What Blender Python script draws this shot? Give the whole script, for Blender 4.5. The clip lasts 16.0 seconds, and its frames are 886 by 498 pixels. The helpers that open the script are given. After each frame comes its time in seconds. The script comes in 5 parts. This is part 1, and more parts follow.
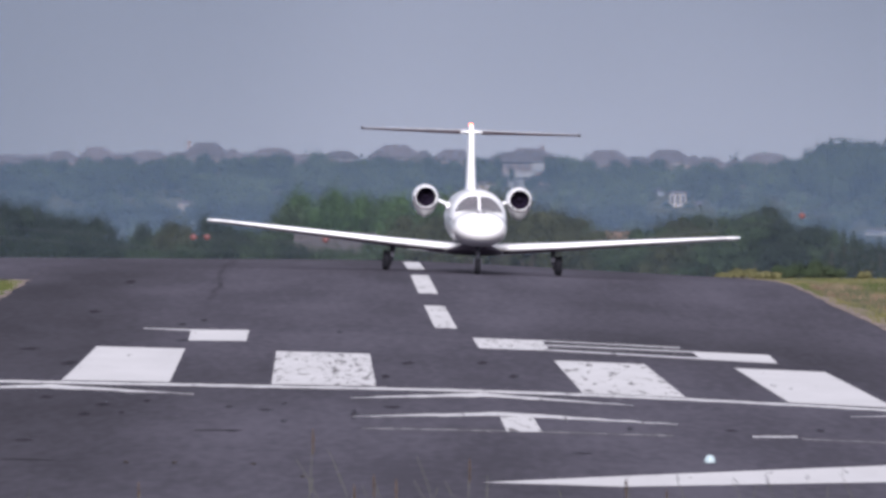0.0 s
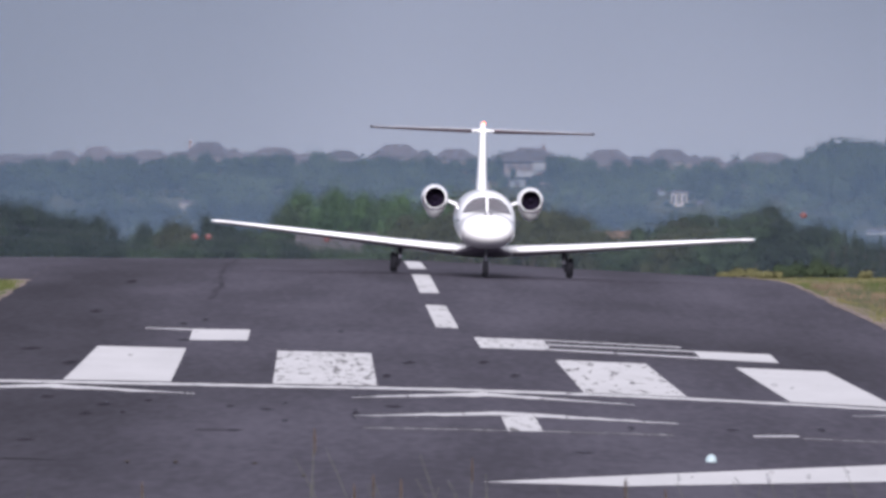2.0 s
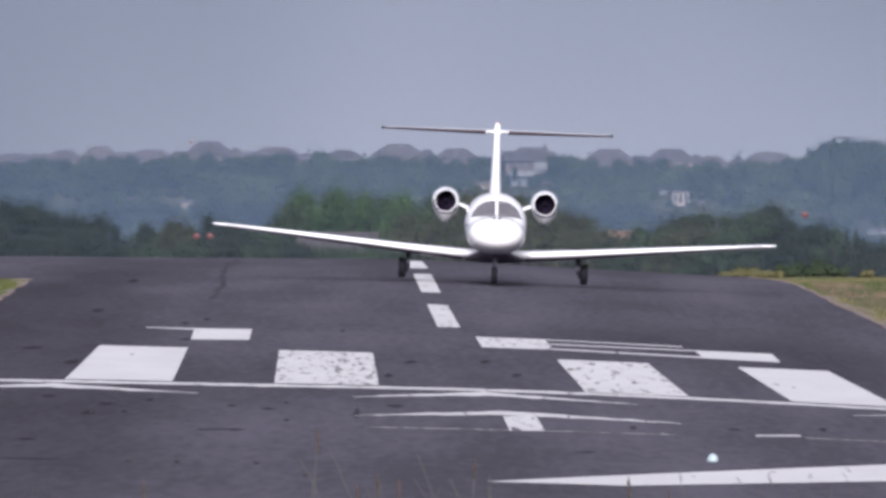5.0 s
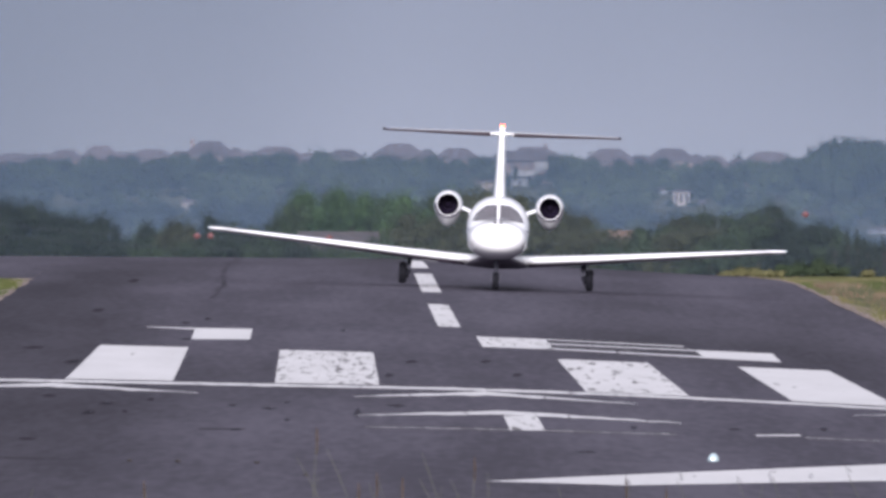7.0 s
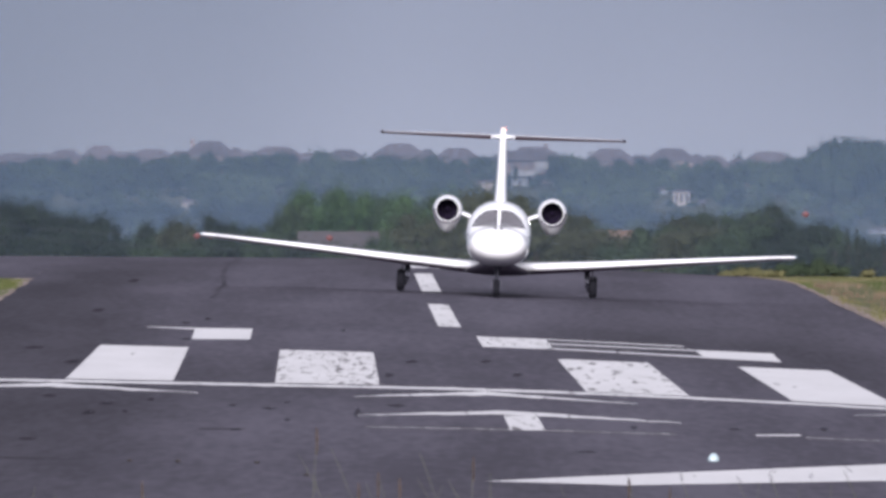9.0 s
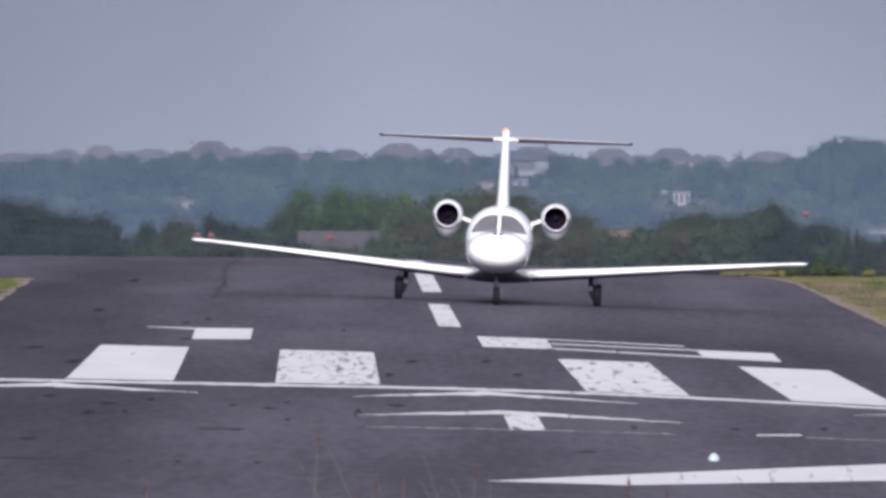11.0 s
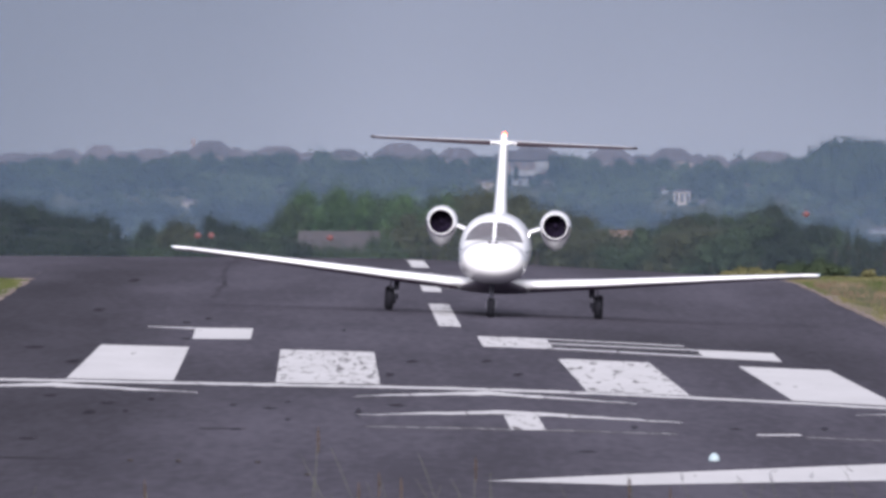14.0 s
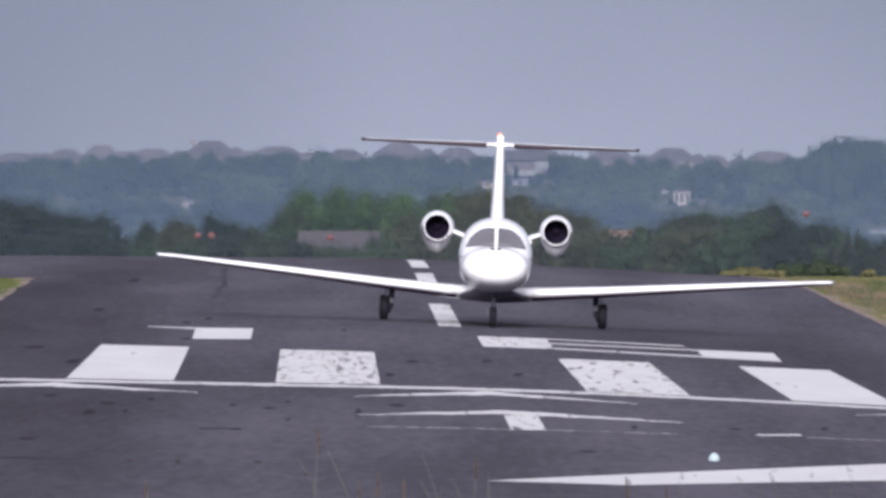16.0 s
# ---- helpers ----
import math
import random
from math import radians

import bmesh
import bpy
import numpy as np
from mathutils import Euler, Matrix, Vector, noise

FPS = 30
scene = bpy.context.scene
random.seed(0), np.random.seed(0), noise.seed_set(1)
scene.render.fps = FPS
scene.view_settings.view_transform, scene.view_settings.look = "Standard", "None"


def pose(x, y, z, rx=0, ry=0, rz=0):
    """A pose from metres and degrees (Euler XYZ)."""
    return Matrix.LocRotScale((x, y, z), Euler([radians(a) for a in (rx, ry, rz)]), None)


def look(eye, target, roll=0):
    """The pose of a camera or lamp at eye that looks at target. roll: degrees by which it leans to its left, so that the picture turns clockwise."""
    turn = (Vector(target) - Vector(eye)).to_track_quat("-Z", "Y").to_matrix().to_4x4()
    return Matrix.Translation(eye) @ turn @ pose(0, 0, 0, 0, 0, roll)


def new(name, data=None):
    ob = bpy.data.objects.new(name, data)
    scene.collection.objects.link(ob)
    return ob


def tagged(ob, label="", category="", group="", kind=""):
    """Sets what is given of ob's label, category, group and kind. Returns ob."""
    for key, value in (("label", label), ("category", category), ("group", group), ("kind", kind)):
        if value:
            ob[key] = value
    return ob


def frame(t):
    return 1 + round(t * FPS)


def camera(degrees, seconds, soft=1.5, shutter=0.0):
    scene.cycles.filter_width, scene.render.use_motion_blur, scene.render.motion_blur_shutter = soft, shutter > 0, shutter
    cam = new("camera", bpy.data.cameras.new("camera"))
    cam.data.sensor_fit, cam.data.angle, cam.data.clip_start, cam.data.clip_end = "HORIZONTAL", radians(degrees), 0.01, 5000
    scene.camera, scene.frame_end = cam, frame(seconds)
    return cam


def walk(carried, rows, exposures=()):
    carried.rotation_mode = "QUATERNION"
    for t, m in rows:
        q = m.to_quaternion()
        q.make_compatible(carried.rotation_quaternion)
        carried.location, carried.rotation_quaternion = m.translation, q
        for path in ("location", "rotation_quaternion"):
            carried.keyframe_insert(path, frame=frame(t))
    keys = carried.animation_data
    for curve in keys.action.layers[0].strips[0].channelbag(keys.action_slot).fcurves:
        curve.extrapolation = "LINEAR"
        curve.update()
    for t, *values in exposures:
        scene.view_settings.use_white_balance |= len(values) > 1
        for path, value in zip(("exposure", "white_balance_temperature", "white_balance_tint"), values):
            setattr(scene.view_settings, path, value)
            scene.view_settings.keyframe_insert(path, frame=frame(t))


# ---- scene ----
# ---------------------------------------------------------------- camera
EYE = 5.0                      # height of the lens over the datum
LENS = 30500.0                 # focal length in units of 1/1568 of the picture's width
cam = camera(2 * math.degrees(math.atan(784.0 / LENS)), 16.0, soft=3.35)
cam.data.dof.use_dof = True
cam.data.dof.focus_distance = 385.0
cam.data.dof.aperture_fstop = 30.0


def aim(dx, dy):
    """A level view down the runway, turned by a few hundred-thousandths of a radian."""
    return look((0, 0, EYE), (-dx * 100 / LENS, 100, EYE + dy * 100 / LENS))


DRIFT = [(0, -7.5, 3.1), (1, -6.5, 2.7), (2, -5.3, 2.2), (3, -4.3, 1.9), (4, -3.3, 1.6), (6.5, -1.5, 0.8),
         (9, -1.1, 0.6), (11.5, -0.4, 0.3), (16, 0, 0)]
walk(cam, [(t, aim(dx, dy)) for t, dx, dy in DRIFT], exposures=[(0, 0.32, 6300, 17), (16, 0.32, 6300, 17)])

# ---------------------------------------------------------------- sky and sun
SUN_UP, SUN_ROUND = radians(17), radians(181)
world = bpy.data.worlds.new("world")
scene.world = world
world.use_nodes = True
wn, wl = world.node_tree.nodes, world.node_tree.links
wn.clear()
sky = wn.new("ShaderNodeTexSky")
sky.sky_type, sky.sun_disc = "NISHITA", False
sky.sun_elevation, sky.sun_rotation = SUN_UP, SUN_ROUND
sky.air_density, sky.dust_density, sky.ozone_density = 1.0, 4.0, 1.0
# an even deck of cloud lies over the clear sky, a little lighter towards the horizon
coord = wn.new("ShaderNodeTexCoord")
split = wn.new("ShaderNodeSeparateXYZ")
ramp = wn.new("ShaderNodeValToRGB")
ramp.color_ramp.elements[0].position, ramp.color_ramp.elements[0].color = 0.0, (4.7, 4.85, 5.45, 1)
ramp.color_ramp.elements[1].position, ramp.color_ramp.elements[1].color = 0.016, (3.32, 3.43, 3.92, 1)
for at, col in ((0.2, (5.8, 5.9, 6.45, 1)), (1.0, (7.4, 7.5, 7.95, 1))):
    e = ramp.color_ramp.elements.new(at)
    e.color = col
deck = wn.new("ShaderNodeMix")
deck.data_type = "RGBA"
deck.inputs[0].default_value = 0.9
ground_glow = wn.new("ShaderNodeBackground")
ground_glow.inputs["Strength"].default_value = 0.1
wout = wn.new("ShaderNodeOutputWorld")
wl.new(coord.outputs["Generated"], split.inputs[0])
wl.new(split.outputs["Z"], ramp.inputs[0])
wl.new(sky.outputs[0], deck.inputs[6])
wl.new(ramp.outputs[0], deck.inputs[7])
# soft swells of tone, a few degrees wide, offset to paint in lens dimming at left
swell, dim_noise, depth, shade = (wn.new("ShaderNode" + k) for k in ("Mapping", "TexNoise", "MapRange", "VectorMath"))
join = wn.new("ShaderNodeCombineXYZ")
swell.inputs["Scale"].default_value, swell.inputs["Location"].default_value = (34, 30, 1), (17.3, 52.6, 0)
dim_noise.inputs["Scale"].default_value, dim_noise.inputs["Detail"].default_value = 1.0, 1.0
for socket, value in zip((1, 2, 3, 4), (0.3, 0.62, 0.76, 1.1)):
    depth.inputs[socket].default_value = value
shade.operation = "SCALE"
wl.new(split.outputs["X"], join.inputs[0])
wl.new(split.outputs["Z"], join.inputs[1])
wl.new(join.outputs[0], swell.inputs[0])
wl.new(swell.outputs[0], dim_noise.inputs["Vector"])
wl.new(dim_noise.outputs[0], depth.inputs[0])
wl.new(deck.outputs[2], shade.inputs[0])
wl.new(depth.outputs[0], shade.inputs["Scale"])
wl.new(shade.outputs[0], ground_glow.inputs["Color"])
wl.new(ground_glow.outputs[0], wout.inputs["Surface"])

sun = new("sun", bpy.data.lights.new("sun", "SUN"))
sun.data.energy, sun.data.angle, sun.data.color = 5.0, radians(12), (1.0, 0.975, 0.965)
sun.matrix_basis = look((math.sin(SUN_ROUND) * math.cos(SUN_UP) * 900, math.cos(SUN_ROUND) * math.cos(SUN_UP) * 900, math.sin(SUN_UP) * 900), (0, 0, 0))

# ---------------------------------------------------------------- materials
def surface(name, dark, light, scale=3.0, rough=0.8, metal=0.0, bump=0.0, stretch=(1, 1, 1), fine=None, fine_amount=0.25, island=0.0, coat=0.0, own=0.0, gloss=0.5):
    """A principled surface whose colour wanders between two tones at a coarse and a fine scale."""
    m = bpy.data.materials.new(name)
    m.use_nodes = True
    n, l = m.node_tree.nodes, m.node_tree.links
    b = n["Principled BSDF"]
    tc = n.new("ShaderNodeTexCoord")
    mp = n.new("ShaderNodeMapping")
    mp.inputs["Scale"].default_value = stretch
    l.new(tc.outputs["Object"], mp.inputs[0])
    big = n.new("ShaderNodeTexNoise")
    big.inputs["Scale"].default_value, big.inputs["Detail"].default_value = scale, 4
    small = n.new("ShaderNodeTexNoise")
    small.inputs["Scale"].default_value, small.inputs["Detail"].default_value = fine or scale * 9, 3
    l.new(mp.outputs[0], big.inputs["Vector"])
    l.new(mp.outputs[0], small.inputs["Vector"])
    add = n.new("ShaderNodeMath")
    add.operation = "MULTIPLY_ADD"
    add.inputs[1].default_value = fine_amount * 2
    l.new(small.outputs["Fac"], add.inputs[0])
    l.new(big.outputs["Fac"], add.inputs[2])
    last = add.outputs[0]
    shift = fine_amount
    for amount, node, out in ((island, "ShaderNodeNewGeometry", "Random Per Island"), (own, "ShaderNodeObjectInfo", "Random")):
        if amount:
            src = n.new(node)
            more = n.new("ShaderNodeMath")
            more.operation = "MULTIPLY_ADD"
            more.inputs[1].default_value = amount
            l.new(src.outputs[out], more.inputs[0])
            l.new(last, more.inputs[2])
            last = more.outputs[0]
            shift += amount / 2
    cr = n.new("ShaderNodeValToRGB")
    cr.color_ramp.elements[0].position, cr.color_ramp.elements[0].color = 0.3, (*dark, 1)
    cr.color_ramp.elements[1].position, cr.color_ramp.elements[1].color = 0.7, (*light, 1)
    low = n.new("ShaderNodeMath")
    low.operation = "SUBTRACT"
    low.inputs[1].default_value = shift
    l.new(last, low.inputs[0])
    l.new(low.outputs[0], cr.inputs[0])
    l.new(cr.outputs[0], b.inputs["Base Color"])
    b.inputs["Roughness"].default_value, b.inputs["Metallic"].default_value = rough, metal
    b.inputs["Coat Weight"].default_value, b.inputs["Specular IOR Level"].default_value = coat, gloss
    if bump:
        bp = n.new("ShaderNodeBump")
        bp.inputs["Strength"].default_value, bp.inputs["Distance"].default_value = bump, 0.02
        l.new(small.outputs["Fac"], bp.inputs["Height"])
        l.new(bp.outputs[0], b.inputs["Normal"])
    return m


def glow(name, colour, strength):
    m = bpy.data.materials.new(name)
    m.use_nodes = True
    b = m.node_tree.nodes["Principled BSDF"]
    b.inputs["Base Color"].default_value = (*colour, 1)
    b.inputs["Emission Color"].default_value = (*colour, 1)
    b.inputs["Emission Strength"].default_value = strength
    return m


def road_paint(name, wear, colour=(0.54, 0.535, 0.548), grain=4.6, soft=0.04):
    """White paint on asphalt, worn through in flecks drawn out along the runway."""
    m = surface(name, tuple(c * 0.9 for c in colour), colour, 0.8, 0.85, stretch=(1, 0.15, 1), gloss=0.2)
    n, l = m.node_tree.nodes, m.node_tree.links
    b = n["Principled BSDF"]
    paint = b.inputs["Base Color"].links[0].from_socket
    tc, mp, nz, cr, mx = (n.new("ShaderNode" + k) for k in ("TexCoord", "Mapping", "TexNoise", "ValToRGB", "Mix"))
    mp.inputs["Scale"].default_value = (1, 0.055, 1)
    nz.inputs["Scale"].default_value, nz.inputs["Detail"].default_value, nz.inputs["Distortion"].default_value = grain, 4, 0.8
    cr.color_ramp.elements[0].position, cr.color_ramp.elements[1].position = 0.63 - wear, 0.63 - wear + soft
    mx.data_type = "RGBA"
    mx.inputs[7].default_value = (0.12, 0.115, 0.12, 1)
    l.new(tc.outputs["Object"], mp.inputs[0])
    l.new(mp.outputs[0], nz.inputs["Vector"])
    l.new(nz.outputs["Fac"], cr.inputs[0])
    l.new(cr.outputs[0], mx.inputs[0])
    l.new(paint, mx.inputs[6])
    l.new(mx.outputs[2], b.inputs["Base Color"])
    return m


ASPHALT = surface("asphalt", (0.0475, 0.0442, 0.0588), (0.0790, 0.0735, 0.0955), 0.45, 1.0, bump=0.2, stretch=(1, 0.07, 1), fine=5.5, fine_amount=0.38, gloss=0.08)


def dim_mottled(m):
    """Broad lanes of tone, some metres wide, offset to paint lens dimming into the left."""
    n, l = m.node_tree.nodes, m.node_tree.links
    b = n["Principled BSDF"]
    tone = b.inputs["Base Color"].links[0].from_socket
    tc, mp, nz, rg, sc = (n.new("ShaderNode" + k) for k in ("TexCoord", "Mapping", "TexNoise", "MapRange", "VectorMath"))
    mp.inputs["Scale"].default_value, mp.inputs["Location"].default_value = (0.13, 0.006, 0), (-15.5, -24.0, 0)
    nz.inputs["Scale"].default_value, nz.inputs["Detail"].default_value = 1.0, 1.0
    for socket, value in zip((1, 2, 3, 4), (0.34, 0.57, 0.60, 1.06)):
        rg.inputs[socket].default_value = value
    sc.operation = "SCALE"
    l.new(tc.outputs["Object"], mp.inputs[0])
    l.new(mp.outputs[0], nz.inputs["Vector"])
    l.new(nz.outputs[0], rg.inputs[0])
    l.new(tone, sc.inputs[0])
    l.new(rg.outputs[0], sc.inputs["Scale"])
    l.new(sc.outputs[0], b.inputs["Base Color"])
    return m


dim_mottled(ASPHALT)
SMEAR = surface("rubber_smear", (0.34, 0.335, 0.35), (0.55, 0.54, 0.56), 3.0, 0.8, stretch=(1, 0.1, 1))
STAIN = surface("oil_stain", (0.028, 0.0260, 0.0360), (0.050, 0.0465, 0.0630), 0.45, 0.95, stretch=(1, 0.07, 1), fine=5.5, gloss=0.1)
dim_mottled(STAIN)


def thinning(m, most):
    """Lets a stain fade out towards its rim, by its mesh's own cover."""
    n, l = m.node_tree.nodes, m.node_tree.links
    out, skin = n["Material Output"], n["Principled BSDF"]
    cover, level, clear, mix = (n.new("ShaderNode" + k) for k in ("Attribute", "Math", "BsdfTransparent", "MixShader"))
    cover.attribute_name = "cover"
    level.operation = "MULTIPLY"
    level.inputs[1].default_value = most
    l.new(cover.outputs["Fac"], level.inputs[0])
    l.new(level.outputs[0], mix.inputs[0])
    l.new(clear.outputs[0], mix.inputs[1])
    l.new(skin.outputs[0], mix.inputs[2])
    l.new(mix.outputs[0], out.inputs["Surface"])


thinning(STAIN, 0.6)
thinning(SMEAR, 0.9)
TAR = surface("tar", (0.025, 0.023, 0.029), (0.042, 0.039, 0.046), 1.0, 0.9, gloss=0.12)
CRACK = surface("crack_tar", (0.028, 0.0255, 0.035), (0.055, 0.050, 0.067), 0.8, 0.95, stretch=(1, 0.1, 1), gloss=0.1)
PAINT_NEW = road_paint("paint_fresh", -0.07)
PAINT_WORN = road_paint("paint_flaked", 0.085, grain=6.5, soft=0.12)
PAINT_CHIPPED = road_paint("paint_chipped", 0.052, grain=5.5, soft=0.06)
PAINT_LINE = road_paint("paint_line", -0.005, grain=6.0)
PAINT_DASH = road_paint("paint_dash", 0.035, soft=0.1)
PAINT_FADED = road_paint("paint_faded", 0.12, (0.30, 0.29, 0.30))
GRASS_GROUND = surface("grass_ground", (0.060, 0.070, 0.028), (0.170, 0.136, 0.080), 0.16, 0.95, bump=0.3, stretch=(1, 0.25, 1), fine=1.4, fine_amount=0.3, gloss=0.12)
GRASS_BLADE = surface("grass_blade", (0.048, 0.068, 0.024), (0.140, 0.124, 0.056), 0.3, 0.8, stretch=(1, 0.1, 1), fine=1.2, fine_amount=0.12, island=0.06, gloss=0.12)
DRY_GRASS = surface("dry_grass_blade", (0.100, 0.074, 0.052), (0.170, 0.128, 0.090), 0.5, 0.85, stretch=(1, 0.1, 1), fine=1.4, island=0.1, gloss=0.12)
PALE_DUST = surface("pale_dust", (0.24, 0.225, 0.20), (0.36, 0.335, 0.30), 0.5, 0.95, fine=6)
GRAVEL = surface("gravel", (0.085, 0.062, 0.056), (0.22, 0.165, 0.145), 0.5, 0.95, bump=0.4, fine=6)
DRY_STALK = surface("dry_stalk", (0.042, 0.045, 0.037), (0.072, 0.074, 0.060), 8, 0.8)
SEED_HEAD = surface("seed_head", (0.042, 0.033, 0.031), (0.075, 0.058, 0.052), 20, 0.95, gloss=0.1)
BARK = surface("bark", (0.022, 0.019, 0.016), (0.06, 0.05, 0.042), 3, 0.95, bump=0.6, stretch=(1, 1, 0.2), gloss=0.12)
LEAF_OAK = surface("leaf_oak", (0.0115, 0.0205, 0.0100), (0.037, 0.057, 0.029), 0.3, 0.7, fine=1.2, island=0.08, own=0.2, gloss=0.12)
LEAF_BRIGHT = surface("leaf_bright", (0.013, 0.030, 0.012), (0.048, 0.086, 0.035), 0.3, 0.65, fine=1.2, island=0.08, own=0.2, gloss=0.12)
LEAF_CEDAR = surface("leaf_cedar", (0.010, 0.016, 0.009), (0.03, 0.042, 0.022), 0.25, 0.7, island=0.5, own=0.15, gloss=0.12)
LEAF_DARK = surface("leaf_dark", (0.006, 0.011, 0.0075), (0.019, 0.029, 0.0185), 0.3, 0.7, fine=1.2, island=0.08, own=0.25, gloss=0.12)
LEAF_OLIVE = surface("leaf_olive", (0.018, 0.023, 0.0115), (0.050, 0.055, 0.030), 0.3, 0.7, fine=1.2, island=0.08, own=0.3, gloss=0.12)
LEAF_FAR = surface("leaf_far", (0.010, 0.016, 0.009), (0.048, 0.066, 0.031), 0.035, 0.8, stretch=(1, 0.15, 1), fine=0.2, fine_amount=0.25, island=0.08, gloss=0.12)
LEAF_FAR_DIM = surface("leaf_far_dim", (0.006, 0.010, 0.006), (0.025, 0.036, 0.019), 0.05, 0.8, stretch=(1, 0.15, 1), fine=0.2, fine_amount=0.25, island=0.08, gloss=0.12)
WHITE_SKIN = surface("white_aircraft_paint", (0.85, 0.85, 0.86), (0.89, 0.89, 0.90), 0.7, 0.22, fine=9, coat=0.4)
BELLY = surface("grey_belly_paint", (0.095, 0.083, 0.112), (0.135, 0.120, 0.155), 1.5, 0.6, gloss=0.12)
BRIGHT_METAL = surface("polished_aluminium", (0.80, 0.80, 0.82), (0.9, 0.9, 0.91), 3, 0.4, metal=0.15)
LEAF_STRAW = surface("leaf_straw", (0.074, 0.073, 0.034), (0.116, 0.110, 0.052), 0.9, 0.8, island=0.15, gloss=0.12)
LEAF_WEED = surface("leaf_weed", (0.021, 0.036, 0.022), (0.044, 0.060, 0.034), 0.9, 0.7, island=0.15, gloss=0.12)
WOOD_FLOOR = surface("woodland_floor", (0.03, 0.035, 0.015), (0.075, 0.075, 0.04), 0.02, 0.95, fine=0.3, gloss=0.12)
UNDERWING_SHADE = surface("underwing_shade", (0.040, 0.016, 0.046), (0.060, 0.026, 0.068), 4, 0.6, gloss=0.2)
BOOT = surface("black_boot", (0.022, 0.012, 0.018), (0.042, 0.024, 0.033), 5, 0.5)
GLASS_DARK = surface("windscreen", (0.05, 0.045, 0.055), (0.085, 0.075, 0.09), 1.5, 0.12, coat=0.5)
INTAKE = surface("intake_black", (0.010, 0.007, 0.017), (0.022, 0.015, 0.036), 6, 0.7, gloss=0.06)
FAN_METAL = surface("fan_titanium", (0.016, 0.012, 0.026), (0.032, 0.024, 0.05), 8, 0.5, metal=0.3, gloss=0.15)
TYRE = surface("tyre_rubber", (0.0055, 0.0057, 0.0085), (0.0115, 0.0117, 0.0165), 9, 0.85, gloss=0.15)
STRUT = surface("gear_strut", (0.026, 0.027, 0.039), (0.060, 0.061, 0.082), 6, 0.5, metal=0.1, gloss=0.2)
ORANGE = surface("orange_marker", (0.115, 0.030, 0.026), (0.155, 0.043, 0.036), 3, 0.5)
CABLE = surface("cable", (0.02, 0.02, 0.024), (0.05, 0.05, 0.056), 2, 0.6)
POLE_WOOD = surface("pole_wood", (0.12, 0.09, 0.07), (0.22, 0.17, 0.13), 2, 0.9, stretch=(1, 1, 0.2))
STUCCO = surface("stucco", (0.18, 0.152, 0.137), (0.27, 0.232, 0.205), 0.4, 0.9, own=0.5)
BRICK_BROWN = surface("brown_brick", (0.10, 0.078, 0.078), (0.19, 0.15, 0.145), 0.5, 0.9, own=0.5)
STUCCO_WHITE = surface("white_stucco", (0.145, 0.145, 0.152), (0.22, 0.218, 0.225), 0.4, 0.9)
ROOF_TILE = surface("roof_tile", (0.052, 0.043, 0.050), (0.096, 0.079, 0.088), 0.6, 0.85, stretch=(1, 1, 5), own=0.5)
ROOF_BROWN = surface("roof_brown", (0.042, 0.036, 0.04), (0.07, 0.06, 0.065), 0.8, 0.9, stretch=(1, 1, 6))
CLAY = surface("clay_roof", (0.11, 0.068, 0.055), (0.17, 0.11, 0.085), 0.8, 0.85)
PANE_FAR = surface("far_window", (0.04, 0.045, 0.055), (0.09, 0.1, 0.115), 1.0, 0.1)
LAMP_GLASS = surface("opal_glass", (0.26, 0.34, 0.37), (0.36, 0.44, 0.46), 8, 0.15, coat=0.6)
DARK_BITS = surface("dark_debris", (0.02, 0.018, 0.018), (0.05, 0.04, 0.04), 20, 0.9)
BEACON_RED = surface("beacon_lens", (0.55, 0.07, 0.03), (0.75, 0.13, 0.06), 8, 0.15, coat=0.6)
BEACON_PALE = surface("beacon_pale_lens", (0.62, 0.42, 0.36), (0.75, 0.55, 0.48), 8, 0.15, coat=0.6)
GRASS_GREEN = surface("green_grass_blade", (0.036, 0.058, 0.018), (0.090, 0.098, 0.036), 0.35, 0.8, stretch=(1, 0.12, 1), fine=1.4, island=0.2, gloss=0.12)
BEACON_LIT = glow("beacon_lamp", (1.0, 0.14, 0.05), 5.0)


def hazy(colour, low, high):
    """A see-through tint painted in as haze: passes most light, scatters a little, less of it higher up; low and high
    are (height, density).
    """
    m = bpy.data.materials.new("haze_tint")
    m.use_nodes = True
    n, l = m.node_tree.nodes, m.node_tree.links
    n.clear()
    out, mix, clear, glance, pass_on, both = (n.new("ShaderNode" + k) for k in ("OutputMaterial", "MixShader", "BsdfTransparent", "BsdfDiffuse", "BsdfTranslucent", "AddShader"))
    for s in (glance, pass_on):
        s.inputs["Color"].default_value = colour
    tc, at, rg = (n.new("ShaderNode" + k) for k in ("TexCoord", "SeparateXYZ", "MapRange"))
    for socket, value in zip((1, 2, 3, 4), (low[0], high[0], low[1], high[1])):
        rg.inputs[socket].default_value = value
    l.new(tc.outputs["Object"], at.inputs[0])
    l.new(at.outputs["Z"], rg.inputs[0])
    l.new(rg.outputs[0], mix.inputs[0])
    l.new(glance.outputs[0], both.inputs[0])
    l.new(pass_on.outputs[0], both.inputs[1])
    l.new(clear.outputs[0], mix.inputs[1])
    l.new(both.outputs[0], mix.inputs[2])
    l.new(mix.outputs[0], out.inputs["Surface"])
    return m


HAZE_TINT = hazy((0.073, 0.109, 0.168, 1), (7, 0.45), (19, 0.355))
THIN_HAZE_TINT = hazy((0.078, 0.103, 0.142, 1), (4, 0.14), (9, 0.12))


